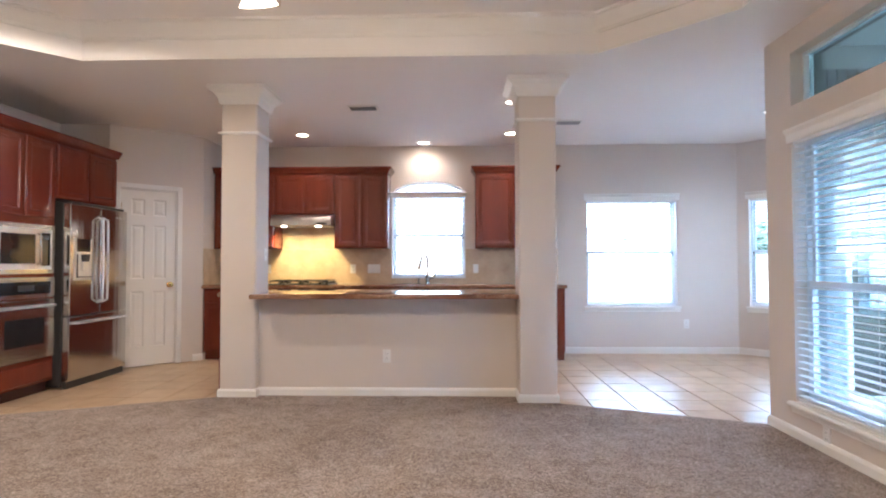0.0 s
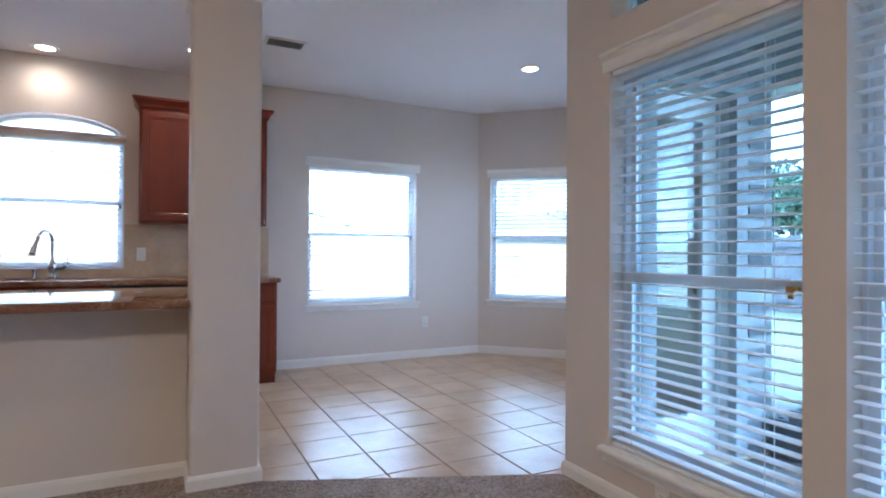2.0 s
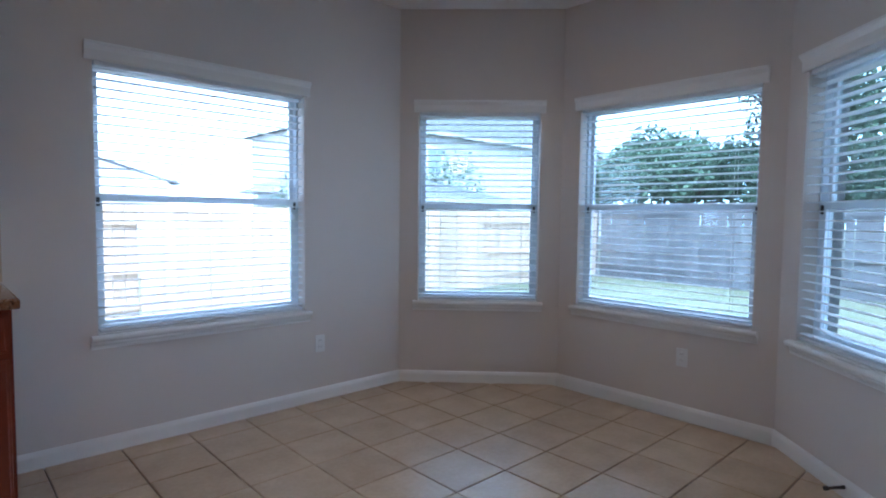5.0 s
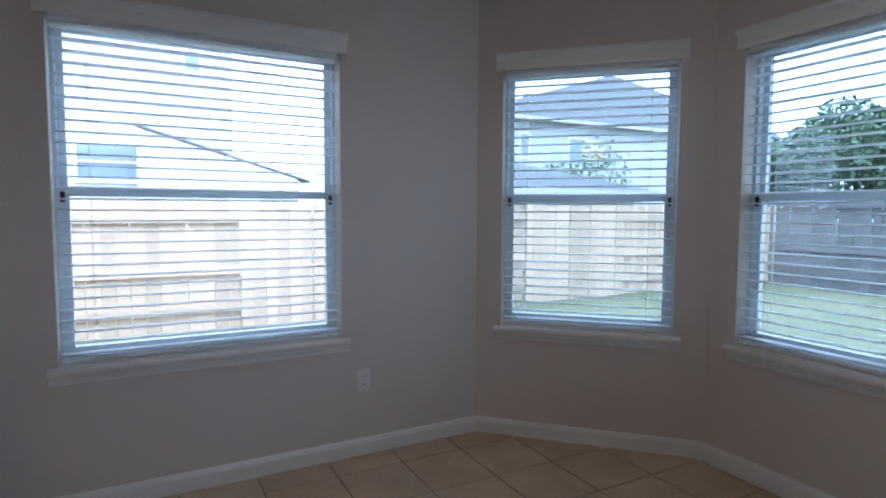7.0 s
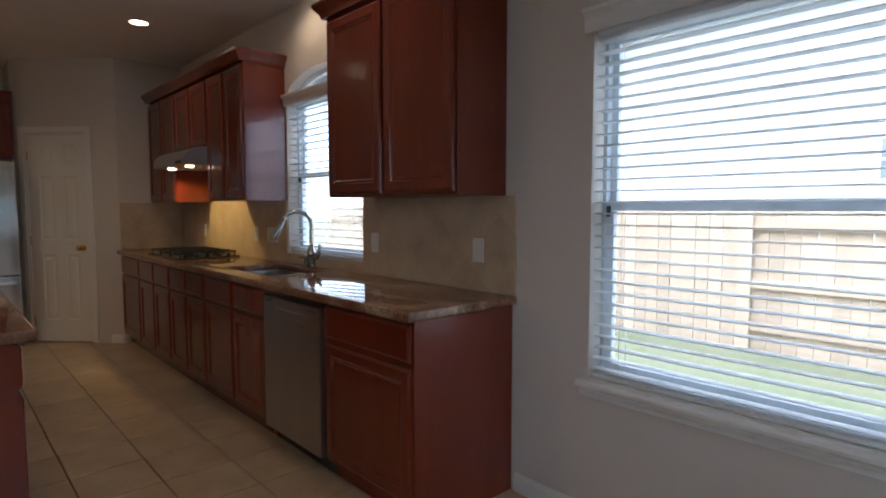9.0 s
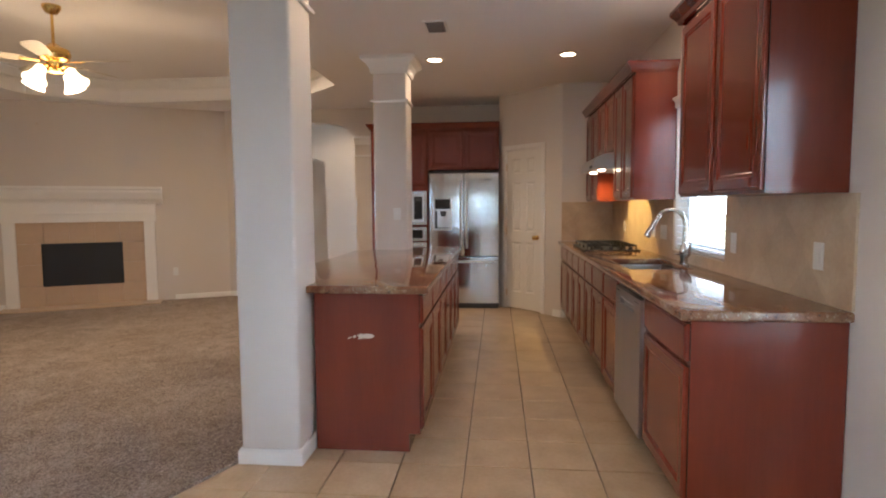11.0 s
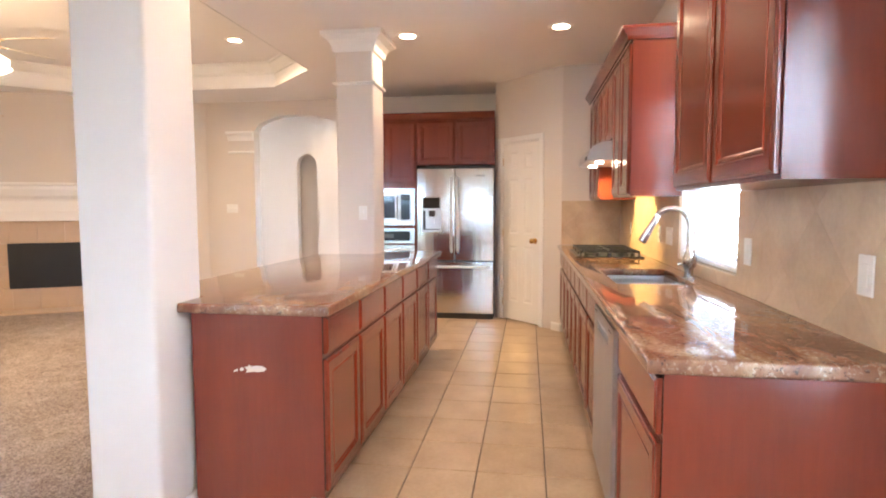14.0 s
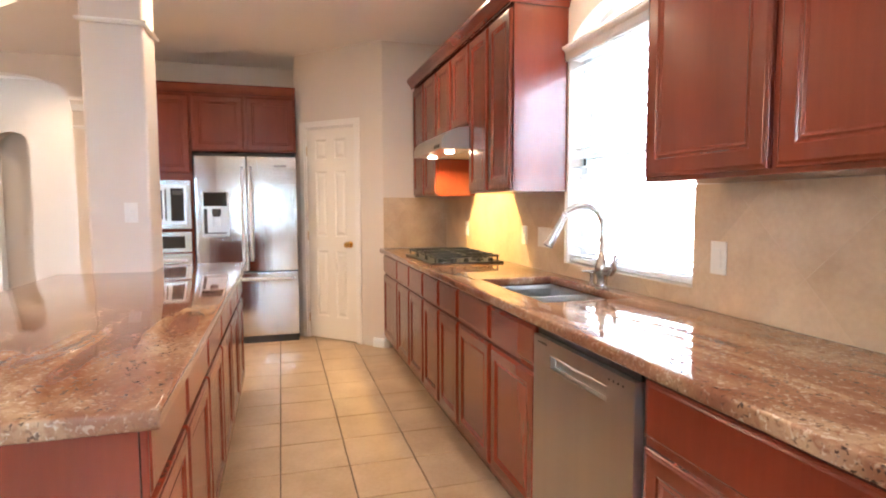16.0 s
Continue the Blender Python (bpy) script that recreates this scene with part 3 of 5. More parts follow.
def tile_inside(x, y):
    if y > NORTH + 0.16 or x < -3.7 or x > 5.33 or y < 5.40 and x > EAST:
        return False
    if x + y > 13.30 or x - y > -1.05 and x > 4.2:
        return False
    for (xa, ya), (xb, yb) in zip(CARPET_EDGE, CARPET_EDGE[1:]):
        if xa <= x < xb:
            return y > ya + (yb - ya) * (x - xa) / (xb - xa) - 0.16
    return True


def baseboard(name, path):
    prof = [(0.0, -0.012), (0.014, -0.012), (0.014, 0.062), (0.009, 0.078), (0.004, 0.085), (0.0, 0.085)]
    solid(name, sweep([(x, y, 0.0) for x, y in path], prof), WHITE, "white painted baseboard", "baseboard", "structure")


baseboard("baseboard", [(2.03, NORTH), NOOK[0], NOOK[1], NOOK[2], NOOK[3], (EAST, 5.48), (EAST, 0.62), (0.35, 0.62), (0.35, SOUTH), (-2.22, SOUTH), FP0, (FP0[0] + 0.40 * -0.485, FP0[1] + 0.40 * 0.875)])
baseboard("baseboard", [(FP1[0] + 0.75 * 0.485, FP1[1] - 0.75 * 0.875), FP1, (WEST, 4.13)])
baseboard("baseboard", [(WEST, 5.29), (WEST, 5.70)])
baseboard("baseboard", [(X0 - 0.085, 8.07), (X0, 8.155), (X0, 8.2)])
baseboard("baseboard", [(-5.0, 4.55), (-5.0, 6.2)])
baseboard("baseboard", [(-5.0, 2.6), (-5.0, 4.13)])

# columns: square plaster shafts with a neck bead and a flared capital


def column(x, y, s, neck):
    c = thing("column", pose(x, y, 0), "square beige plaster column with a moulded capital", "column", "columns by the island", "structure")
    bm = boxes((-s, s, -s, s, 0, CEILING - 0.04))
    bmesh.ops.bevel(bm, geom=[e for e in bm.edges if abs(e.verts[0].co.z - e.verts[1].co.z) > 1], offset=0.018, segments=4, profile=0.5, affect="EDGES")
    part("shaft", bm, PAINT, c, smooth=True)
    sq = [(-s, -s), (-s, s), (s, s), (s, -s)]
    part("neck_bead", sweep([(a, b, neck) for a, b in sq][::-1], [(-0.01, 0), (0.016, 0.004), (0.022, 0.015), (0.016, 0.026), (-0.01, 0.03)], closed=True), WHITE, c)
    cap = [(-0.01, 0), (0.012, 0.0), (0.02, 0.02), (0.025, 0.05), (0.05, 0.09), (0.085, 0.115), (0.095, 0.12), (0.095, 0.155), (-0.01, 0.155)]
    part("capital", sweep([(a, b, CEILING - 0.156) for a, b in sq][::-1], cap, closed=True), WHITE, c)
    part("plinth", sweep([(a, b, 0) for a, b in sq][::-1], [(-0.01, 0), (0.014, 0), (0.014, 0.065), (0.006, 0.08), (-0.01, 0.085)], closed=True), WHITE, c)
    return c


COL_R, COL_L = (1.40, 6.235, 0.158, 2.37), (-1.20, 6.385, 0.160, 2.315)
column(*COL_R)
column(*COL_L)


# ---- lamps ----
def downlight(x, y, z=CEILING, power=16.0):
    d = thing("recessed_downlight", pose(x, y, z), "white recessed ceiling downlight, lit warm", "ceiling light", "recessed downlights")
    part("trim_ring", lathe([(0.066, -0.001), (0.066, -0.006), (0.085, -0.009), (0.098, -0.006), (0.1, 0.0)], 28), WHITE, d, smooth=True)
    part("lens", lathe([(0.0005, -0.003), (0.068, -0.003), (0.068, -0.0005), (0.0005, -0.0005)], 28), LAMPWARM, d)
    lamp = new("downlight_lamp", bpy.data.lights.new("downlight_lamp", "SPOT"))
    lamp.data.energy, lamp.data.color, lamp.data.spot_size, lamp.data.spot_blend, lamp.data.shadow_soft_size = power, (1.0, 0.77, 0.53), radians(165), 0.9, 0.06
    lamp.parent = d
    lamp.matrix_basis = pose(0, 0, -0.02)
    return d


for px, py in ((-1.21, 6.80), (-1.16, 8.06), (1.27, 6.77), (1.36, 8.07), (0.28, 8.55)):
    downlight(px, py)
downlight(3.96, 7.19, CEILING, 32.0)
for px, py in ((-1.97, 4.83), (1.40, 2.50)):
    downlight(px, py, TRAY, 98.0)
# added fill for the hall; no fixture is known at this spot
downlight(-4.42, 5.0, CEILING, 22.0)


# ---- kitchen cabinets ----
def base_cabinet(m, w, doors=1, drawers=1, deep=0.585, hollow=False, group="base cabinets", label="cherry-stained base cabinet with a drawer over a panelled door"):
    c = thing("base_cabinet", m, label, "cabinet", group)
    if hollow:
        part("face_frame", boxes((0, w, 0, 0.02, 0.10, 0.872)), CHERRY, c)
        part("side_panel", boxes((0, 0.018, 0.02, deep, 0.10, 0.872)), CHERRY, c)
        part("side_panel", boxes((w - 0.018, w, 0.02, deep, 0.10, 0.872)), CHERRY, c)
        part("bottom", boxes((0.018, w - 0.018, 0.02, deep, 0.10, 0.12)), CHERRY, c)
    else:
        part("body", boxes((0, w, 0, deep, 0.10, 0.872)), CHERRY, c)
    part("toe_kick", boxes((0, w, 0.06, deep, 0.0, 0.10)), CHERRY, c, "recessed cherry toe kick")
    for i in range(drawers):
        bm = bmesh.new()
        x0, x1 = i * w / drawers + 0.012, (i + 1) * w / drawers - 0.012
        panel_front(bm, x0, x1, 0.705, 0.855, -0.019, raised=False)
        part("drawer_front", bm, CHERRY, c)
    for i in range(doors):
        bm = bmesh.new()
        panel_front(bm, i * w / doors + 0.012, (i + 1) * w / doors - 0.012, 0.125, 0.68, -0.019)
        part("door", bm, CHERRY, c)
    return c


def wall_cabinet(m, w, z0, z1, doors=2, deep=0.31, name="wall_cabinet", group="wall cabinets", label="cherry-stained wall cabinet with raised-panel doors"):
    c = thing(name, m @ pose(0, 0, z0), label, "cabinet", group)
    h = z1 - z0
    part("body", boxes((0, w, 0, deep, 0, h)), CHERRY, c)
    for i in range(doors):
        bm = bmesh.new()
        panel_front(bm, i * w / doors + 0.012, (i + 1) * w / doors - 0.012, 0.015, h - 0.02, -0.019)
        part("door", bm, CHERRY, c)
    return c


FRONT = 8.165
edges = [-2.405, -1.79, -1.36, -0.95, -0.57, -0.20]
for a, b in zip(edges, edges[1:]):
    base_cabinet(pose(a, FRONT, 0), b - a - 0.001)
base_cabinet(pose(-0.20, FRONT, 0), 0.939, doors=2, drawers=2, hollow=True, label="cherry-stained sink base cabinet with two doors")
base_cabinet(pose(1.355, FRONT, 0), 0.655, doors=1, drawers=1, label="cherry-stained end base cabinet with a bare side panel")
ISL_F, ISL_W = 6.99, 0.467
for i in range(6):
    base_cabinet(pose(1.36 - i * 0.468, ISL_F, 0, 0, 0, 180), ISL_W, deep=0.575, group="island cabinets", label="cherry-stained island cabinet with a drawer over a door")
scr = bmesh.new()
blob = [(-0.022, -0.014), (-0.012, -0.004), (-0.026, 0.010), (-0.010, 0.011), (-0.004, 0.020), (0.004, 0.012), (0.030, 0.017), (0.055, 0.015), (0.072, 0.006), (0.062, -0.006), (0.040, -0.010), (0.012, -0.009), (-0.004, -0.013)]
fleck = [(-0.046, -0.006), (-0.044, 0.004), (-0.034, 0.007), (-0.027, 0.001), (-0.032, -0.006), (-0.040, -0.008)]
chip = [(-0.076, -0.014), (-0.070, -0.006), (-0.056, 0.0), (-0.053, -0.005), (-0.062, -0.011)]
for outline in (blob, fleck, chip):
    rear = [scr.verts.new((1.3605, 6.675 + u, 0.632 + v)) for u, v in outline]
    fore = [scr.verts.new((1.3622, 6.675 + u, 0.632 + v * 0.97)) for u, v in outline]
    scr.faces.new(fore)
    for i in range(len(outline)):
        scr.faces.new((rear[i], rear[(i + 1) % len(outline)], fore[(i + 1) % len(outline)], fore[i]))
solid("bare_scrape", scr, PATCH, "pale scraped patch on the island's cherry end panel", "damage", group="island marks")

# uppers with their crown
UF = 8.445
wall_cabinet(pose(-2.405, UF, 0), 0.785, 1.37, 2.33, 2)
wall_cabinet(pose(-1.619, UF, 0), 0.765, 1.80, 2.33, 2, label="short cherry-stained cabinet above the range hood")
wall_cabinet(pose(-0.853, UF, 0), 0.683, 1.37, 2.33, 2)
wall_cabinet(pose(0.942, UF, 0), 1.018, 1.37, 2.33, 2)
UCROWN = [(0.0, 0.0), (0.012, 0.0), (0.018, 0.02), (0.045, 0.055), (0.05, 0.06), (0.05, 0.078), (0.0, 0.078)]


def crown(path, label="cherry crown moulding on the wall cabinets"):
    solid("crown_moulding", sweep(path, UCROWN), CHERRY, label, "moulding", group="cabinet crowns")


crown([(-2.405, UF - 0.019, 2.33), (-0.17, UF - 0.019, 2.33), (-0.17, NORTH, 2.33)])
crown([(0.942, NORTH, 2.33), (0.942, UF - 0.019, 2.33), (1.96, UF - 0.019, 2.33), (1.96, NORTH, 2.33)])
solid("cabinet_top_board", boxes((-2.405, -0.17, UF, NORTH, 2.331, 2.345)), CHERRY, "cherry top board of the wall cabinets", "moulding", group="cabinet crowns")
solid("cabinet_top_board", boxes((0.942, 1.96, UF, NORTH, 2.331, 2.345)), CHERRY, "cherry top board of the wall cabinets", "moulding", group="cabinet crowns")

# oven tower, fridge and the cabinet over it face east
TOWER_X = -3.06


def facing_east(y, x=TOWER_X):
    """Local x runs along world y; the front looks to +x."""
    return pose(x, y, 0, 0, 0, 90)


tower = thing("oven_cabinet", facing_east(5.74), "tall cherry-stained cabinet holding microwave and oven", "cabinet")
part("body", boxes((0, 0.76, 0, 0.60, 0.10, 2.33)), CHERRY, tower)
part("toe_kick", boxes((0, 0.76, 0.06, 0.60, 0, 0.10)), CHERRYDARK, tower)
for i in range(2):
    bm = bmesh.new()
    panel_front(bm, 0.012 + i * 0.375, 0.373 + i * 0.375, 1.60, 2.31, -0.019)
    part("door", bm, CHERRY, tower)
bm = bmesh.new()
panel_front(bm, 0.012, 0.748, 0.12, 0.29, -0.019, raised=False)
part("drawer_front", bm, CHERRY, tower)
wall_cabinet(facing_east(6.501), 0.928, 1.80, 2.33, 2, 0.60, label="cherry-stained cabinet above the fridge")
crown([(WEST, 5.74, 2.33), (TOWER_X + 0.019, 5.74, 2.33), (TOWER_X + 0.019, 7.428, 2.33)], "cherry crown moulding over the fridge and oven")
solid("cabinet_top_board", boxes((WEST, TOWER_X, 5.74, 7.428, 2.331, 2.345)), CHERRY, "cherry top board over the fridge", "moulding", group="cabinet crowns")

# microwave and wall oven
mw = thing("microwave", facing_east(5.78), "built-in stainless microwave with trim kit", "microwave")
part("trim_frame", boxes((0, 0.70, -0.025, 0.0, 1.09, 1.13), (0, 0.70, -0.025, 0.0, 1.49, 1.53), (0, 0.04, -0.025, 0, 1.13, 1.49), (0.66, 0.70, -0.025, 0, 1.13, 1.49)), STEEL, mw)
part("front", boxes((0.04, 0.66, -0.02, 0.0, 1.13, 1.49)), STEELH, mw)
part("door_glass", boxes((0.08, 0.46, -0.026, -0.02, 1.18, 1.44), bevel=0.003, seg=1), DARKGLASS, mw)
part("handle", tube([(0.49, -0.02, 1.17), (0.49, -0.05, 1.19), (0.49, -0.05, 1.43), (0.49, -0.02, 1.45)], 0.008, 8), NICKEL, mw, smooth=True)
part("control_panel", boxes((0.53, 0.64, -0.024, -0.02, 1.16, 1.46)), DARKGLASS, mw)
part("control_display", boxes((0.545, 0.625, -0.026, -0.024, 1.40, 1.44)), SLOT, mw)
ov = thing("wall_oven", facing_east(5.78), "built-in stainless wall oven with a dark window", "oven")
part("door", boxes((0, 0.70, -0.03, 0.0, 0.33, 0.86), bevel=0.004, seg=1), STEEL, ov)
part("door_glass", boxes((0.13, 0.57, -0.036, -0.03, 0.46, 0.70), bevel=0.003, seg=1), DARKGLASS, ov)
part("control_panel", boxes((0, 0.70, -0.03, 0.0, 0.875, 1.06), bevel=0.004, seg=1), STEEL, ov)
part("control_glass", boxes((0.06, 0.64, -0.034, -0.03, 0.91, 1.02)), DARKGLASS, ov)
part("display", boxes((0.26, 0.44, -0.036, -0.034, 0.94, 0.99)), SLOT, ov)
part("handle", tube([(0.05, -0.03, 0.80), (0.05, -0.075, 0.80), (0.65, -0.075, 0.80), (0.65, -0.03, 0.80)], 0.011, 10), STEELH, ov, smooth=True)

fr = thing("refrigerator", facing_east(6.525, -3.0), "stainless french-door refrigerator with a dark grey side", "refrigerator")
part("body", boxes((0.0, 0.90, 0.0, 0.66, 0.02, 1.755), bevel=0.004, seg=1), FRIDGESIDE, fr)
part("top_hinge_cover", boxes((0.02, 0.88, -0.05, 0.10, 1.755, 1.775), bevel=0.004, seg=1), FRIDGESIDE, fr)
for i in range(2):
    part("door", boxes((0.004 + i * 0.448, 0.448 + i * 0.448, -0.075, -0.004, 0.685, 1.75), bevel=0.012, seg=3), FRIDGESTEEL, fr, smooth=True)
part("freezer_drawer", boxes((0.004, 0.896, -0.075, -0.004, 0.07, 0.675), bevel=0.012, seg=3), FRIDGESTEEL, fr, smooth=True)
part("kick_grille", boxes((0.01, 0.89, -0.05, -0.004, 0.0, 0.065)), FRIDGESIDE, fr)
for x in (0.41, 0.485):
    part("door_handle", tube([(x, -0.075, 0.79), (x, -0.125, 0.82), (x, -0.13, 1.25), (x, -0.125, 1.62), (x, -0.075, 1.65)], 0.012, 10), STEELH, fr, smooth=True)
part("drawer_handle", tube([(0.05, -0.075, 0.615), (0.07, -0.125, 0.615), (0.45, -0.13, 0.615), (0.83, -0.125, 0.615), (0.85, -0.075, 0.615)], 0.012, 10), STEELH, fr, smooth=True)
disp = part("dispenser", boxes((0.06, 0.075, -0.088, -0.075, 1.02, 1.42), (0.275, 0.29, -0.088, -0.075, 1.02, 1.42), (0.075, 0.275, -0.088, -0.075, 1.27, 1.295), (0.075, 0.275, -0.088, -0.075, 1.02, 1.045), (0.075, 0.275, -0.080, -0.075, 1.045, 1.27)), STEELH, fr, "silver-grey water dispenser")
part("dispenser_display", boxes((0.075, 0.275, -0.087, -0.075, 1.295, 1.42), bevel=0.002, seg=1), DARKGLASS, disp)
# dark sheet painted in as the shade along one side of the recess
part("dispenser_shadow_side", boxes((0.0755, 0.105, -0.083, -0.0802, 1.045, 1.27)), FRIDGESIDE, disp)
part("dispenser_chute", lathe([(0.001, 1.20), (0.030, 1.20), (0.038, 1.235), (0.038, 1.27), (0.001, 1.27)], 16, (0.185, -0.10, 0)), FRIDGESIDE, disp, smooth=True)
part("dispenser_paddle", boxes((0.155, 0.215, -0.098, -0.082, 1.11, 1.20), bevel=0.004, seg=1), STEELH, disp)
part("dispenser_tray", boxes((0.08, 0.27, -0.105, -0.080, 1.046, 1.056), bevel=0.002, seg=1), FRIDGESIDE, disp)
part("badge", boxes((0.70, 0.80, -0.0765, -0.0752, 1.66, 1.675)), GREYMETAL, fr)

# dishwasher
dw = thing("dishwasher", pose(0.745, FRONT, 0), "stainless dishwasher with a pocket handle", "dishwasher")
part("tub", boxes((0.0, 0.604, 0.0, 0.57, 0.1, 0.868)), FRIDGESIDE, dw)
part("door", boxes((0.004, 0.600, -0.03, -0.001, 0.11, 0.745), (0.004, 0.13, -0.03, -0.001, 0.745, 0.79), (0.47, 0.600, -0.03, -0.001, 0.745, 0.79), (0.004, 0.600, -0.03, -0.001, 0.79, 0.838), (0.13, 0.47, -0.008, -0.001, 0.745, 0.79)), DARKSTEEL, dw)
part("handle_lip", tube([(0.13, -0.027, 0.789), (0.30, -0.033, 0.786), (0.47, -0.027, 0.789)], 0.0035, 8), STEELH, dw, smooth=True)
# solid black strip standing in for the dark of the gap under the worktop
part("gap_shade_strip", boxes((0.004, 0.600, -0.012, -0.001, 0.84, 0.868)), BLACK, dw)
for i in range(4):
    part("status_dot", boxes((0.48 + i * 0.022, 0.486 + i * 0.022, -0.0315, -0.0301, 0.812, 0.817)), SLOT, dw)
for i in range(5):
    part("control_mark", boxes((0.04 + i * 0.014, 0.048 + i * 0.014, -0.0315, -0.0301, 0.815, 0.822)), SLOT, dw)
part("toe_panel", boxes((0.0, 0.604, 0.06, 0.57, 0.0, 0.1)), BLACK, dw)


# ---- worktops ----
def slab(ring, z0, z1, hole=None):
    bm = bmesh.new()
    lay = []
    for z in (z0, z1):
        lay.append([bm.verts.new((x, y, z)) for x, y in ring])
    n = len(ring)
    for i in range(n):
        bm.faces.new((lay[0][i], lay[0][(i + 1) % n], lay[1][(i + 1) % n], lay[1][i]))
    if hole:
        hl = [[bm.verts.new((x, y, z)) for x, y in hole] for z in (z0, z1)]
        for i in range(4):
            bm.faces.new((hl[0][(i + 1) % 4], hl[0][i], hl[1][i], hl[1][(i + 1) % 4]))
            for k in (0, 1):
                bm.faces.new((lay[k][i], lay[k][(i + 1) % 4], hl[k][(i + 1) % 4], hl[k][i]))
    else:
        bm.faces.new(lay[0][::-1])
        bm.faces.new(lay[1])
    bmesh.ops.recalc_face_normals(bm, faces=bm.faces[:])
    rim = [e for e in bm.edges if abs(e.verts[0].co.z - e.verts[1].co.z) < 1e-6 and not e.is_boundary and e.calc_face_angle(0) > 1]
    bmesh.ops.bevel(bm, geom=rim, offset=0.011, segments=3, profile=0.55, affect="EDGES")
    return bm


SINK = (-0.14, 0.58, 8.265, 8.655)
solid("kitchen_worktop", slab([(X0 + 0.001, 8.118), (2.032, 8.118), (2.032, NORTH - 0.001), (X0 + 0.001, NORTH - 0.001)], 0.873, 0.915, [(SINK[0], SINK[2]), (SINK[1], SINK[2]), (SINK[1], SINK[3]), (SINK[0], SINK[3])]), GRANITE, "polished red-brown granite worktop with a sink cut-out", "worktop", smooth=True)
solid("island_worktop", slab([(1.425, 7.045), (1.425, 6.396), (1.239, 6.396), (1.239, 6.05), (-1.038, 6.05), (-1.038, 6.547), (-1.362, 6.547), (-1.362, 6.42), (-1.47, 6.42), (-1.47, 7.045)], 0.873, 0.915), GRANITE, "polished red-brown granite island top", "worktop", smooth=True)
solid("knee_wall", boxes((-1.041, 1.241, 6.30, 6.408, 0.0, 0.872)), PAINT, "low beige plaster wall behind the island", "wall", "structure")
baseboard("baseboard", [(-1.04, 6.30), (1.24, 6.30)])


# sink and faucet
def sink_bowl(x0, x1, y0, y1, zt, zb):
    bm = bmesh.new()
    r = []
    for i, z in ((0.0, zt), (0.006, zt - 0.02), (0.012, zb + 0.03), (0.04, zb)):
        r.append([bm.verts.new((x, y, z)) for x, y in ((x0 + i, y0 + i), (x1 - i, y0 + i), (x1 - i, y1 - i), (x0 + i, y1 - i))])
    for a, b in zip(r, r[1:]):
        for k in range(4):
            bm.faces.new((a[k], b[k], b[(k + 1) % 4], a[(k + 1) % 4]))
    bm.faces.new(r[-1])
    bmesh.ops.solidify(bm, geom=bm.faces[:], thickness=-0.002)
    return bm


sink = thing("kitchen_sink", pose(0, 0, 0), "stainless undermount double-bowl sink", "sink")
part("bowl", sink_bowl(SINK[0] - 0.004, 0.205, SINK[2] - 0.004, SINK[3] + 0.004, 0.872, 0.69), STEELH, sink)
part("bowl", sink_bowl(0.225, SINK[1] + 0.004, SINK[2] - 0.004, SINK[3] + 0.004, 0.872, 0.69), STEELH, sink)
part("divider", boxes((0.203, 0.227, SINK[2], SINK[3], 0.855, 0.871), bevel=0.003, seg=1), STEELH, sink)
for x in (0.03, 0.40):
    part("drain", lathe([(0.001, 0.0), (0.04, 0.0), (0.044, 0.004), (0.03, 0.005), (0.001, 0.002)], 20, (x, 8.46, 0.691)), NICKEL, sink, smooth=True)
fau = thing("kitchen_faucet", pose(0.325, 8.675, 0.915), "brushed nickel gooseneck pull-down faucet", "faucet")
part("base", lathe([(0.001, 0), (0.031, 0), (0.031, 0.008), (0.024, 0.014), (0.022, 0.045), (0.026, 0.055), (0.033, 0.075), (0.034, 0.10), (0.028, 0.125), (0.019, 0.145), (0.016, 0.17), (0.001, 0.17)], 24), NICKEL, fau, smooth=True)
ax, ay, R = -0.40, -0.917, 0.093
arc = [(0, 0, 0.15), (0, 0, 0.22), (0, 0, 0.28)] + [(ax * R * (1 - math.cos(a)), ay * R * (1 - math.cos(a)), 0.285 + R * math.sin(a)) for a in [i * math.pi / 18 for i in range(1, 15)]]
part("spout", tube(arc, 0.0145, 14), NICKEL, fau, smooth=True)
end, tip = Vector(arc[-1]), Vector((ax * 0.245, ay * 0.245, 0.195))
part("collar", tube([end, end.lerp(tip, 0.08)], 0.0165, 14), STEELH, fau, smooth=True)
part("spray_head", tube([end.lerp(tip, 0.06), end.lerp(tip, 0.35), end.lerp(tip, 0.7), tip], [0.0145, 0.0165, 0.021, 0.0245], 14), NICKEL, fau, smooth=True)
part("spray_face", tube([tip, tip + (tip - end).normalized() * 0.004], 0.021, 14), SLOT, fau, smooth=True)
part("lever", tube([(0.02, 0, 0.085), (0.062, 0.0, 0.082), (0.088, 0.0, 0.100), (0.100, 0.0, 0.13), (0.106, 0.0, 0.165)], [0.022, 0.021, 0.016, 0.011, 0.008], 12), NICKEL, fau, smooth=True)
soap = thing("soap_dispenser", pose(0.20, 8.70, 0.915), "short nickel soap dispenser beside the faucet", "soap dispenser")
part("stem", lathe([(0.001, 0), (0.02, 0), (0.02, 0.006), (0.012, 0.01), (0.012, 0.05), (0.016, 0.055), (0.016, 0.07), (0.001, 0.072)], 16), NICKEL, soap, smooth=True)
part("nozzle", tube([(0, 0, 0.062), (-0.01, -0.05, 0.066)], 0.006, 8), NICKEL, soap, smooth=True)

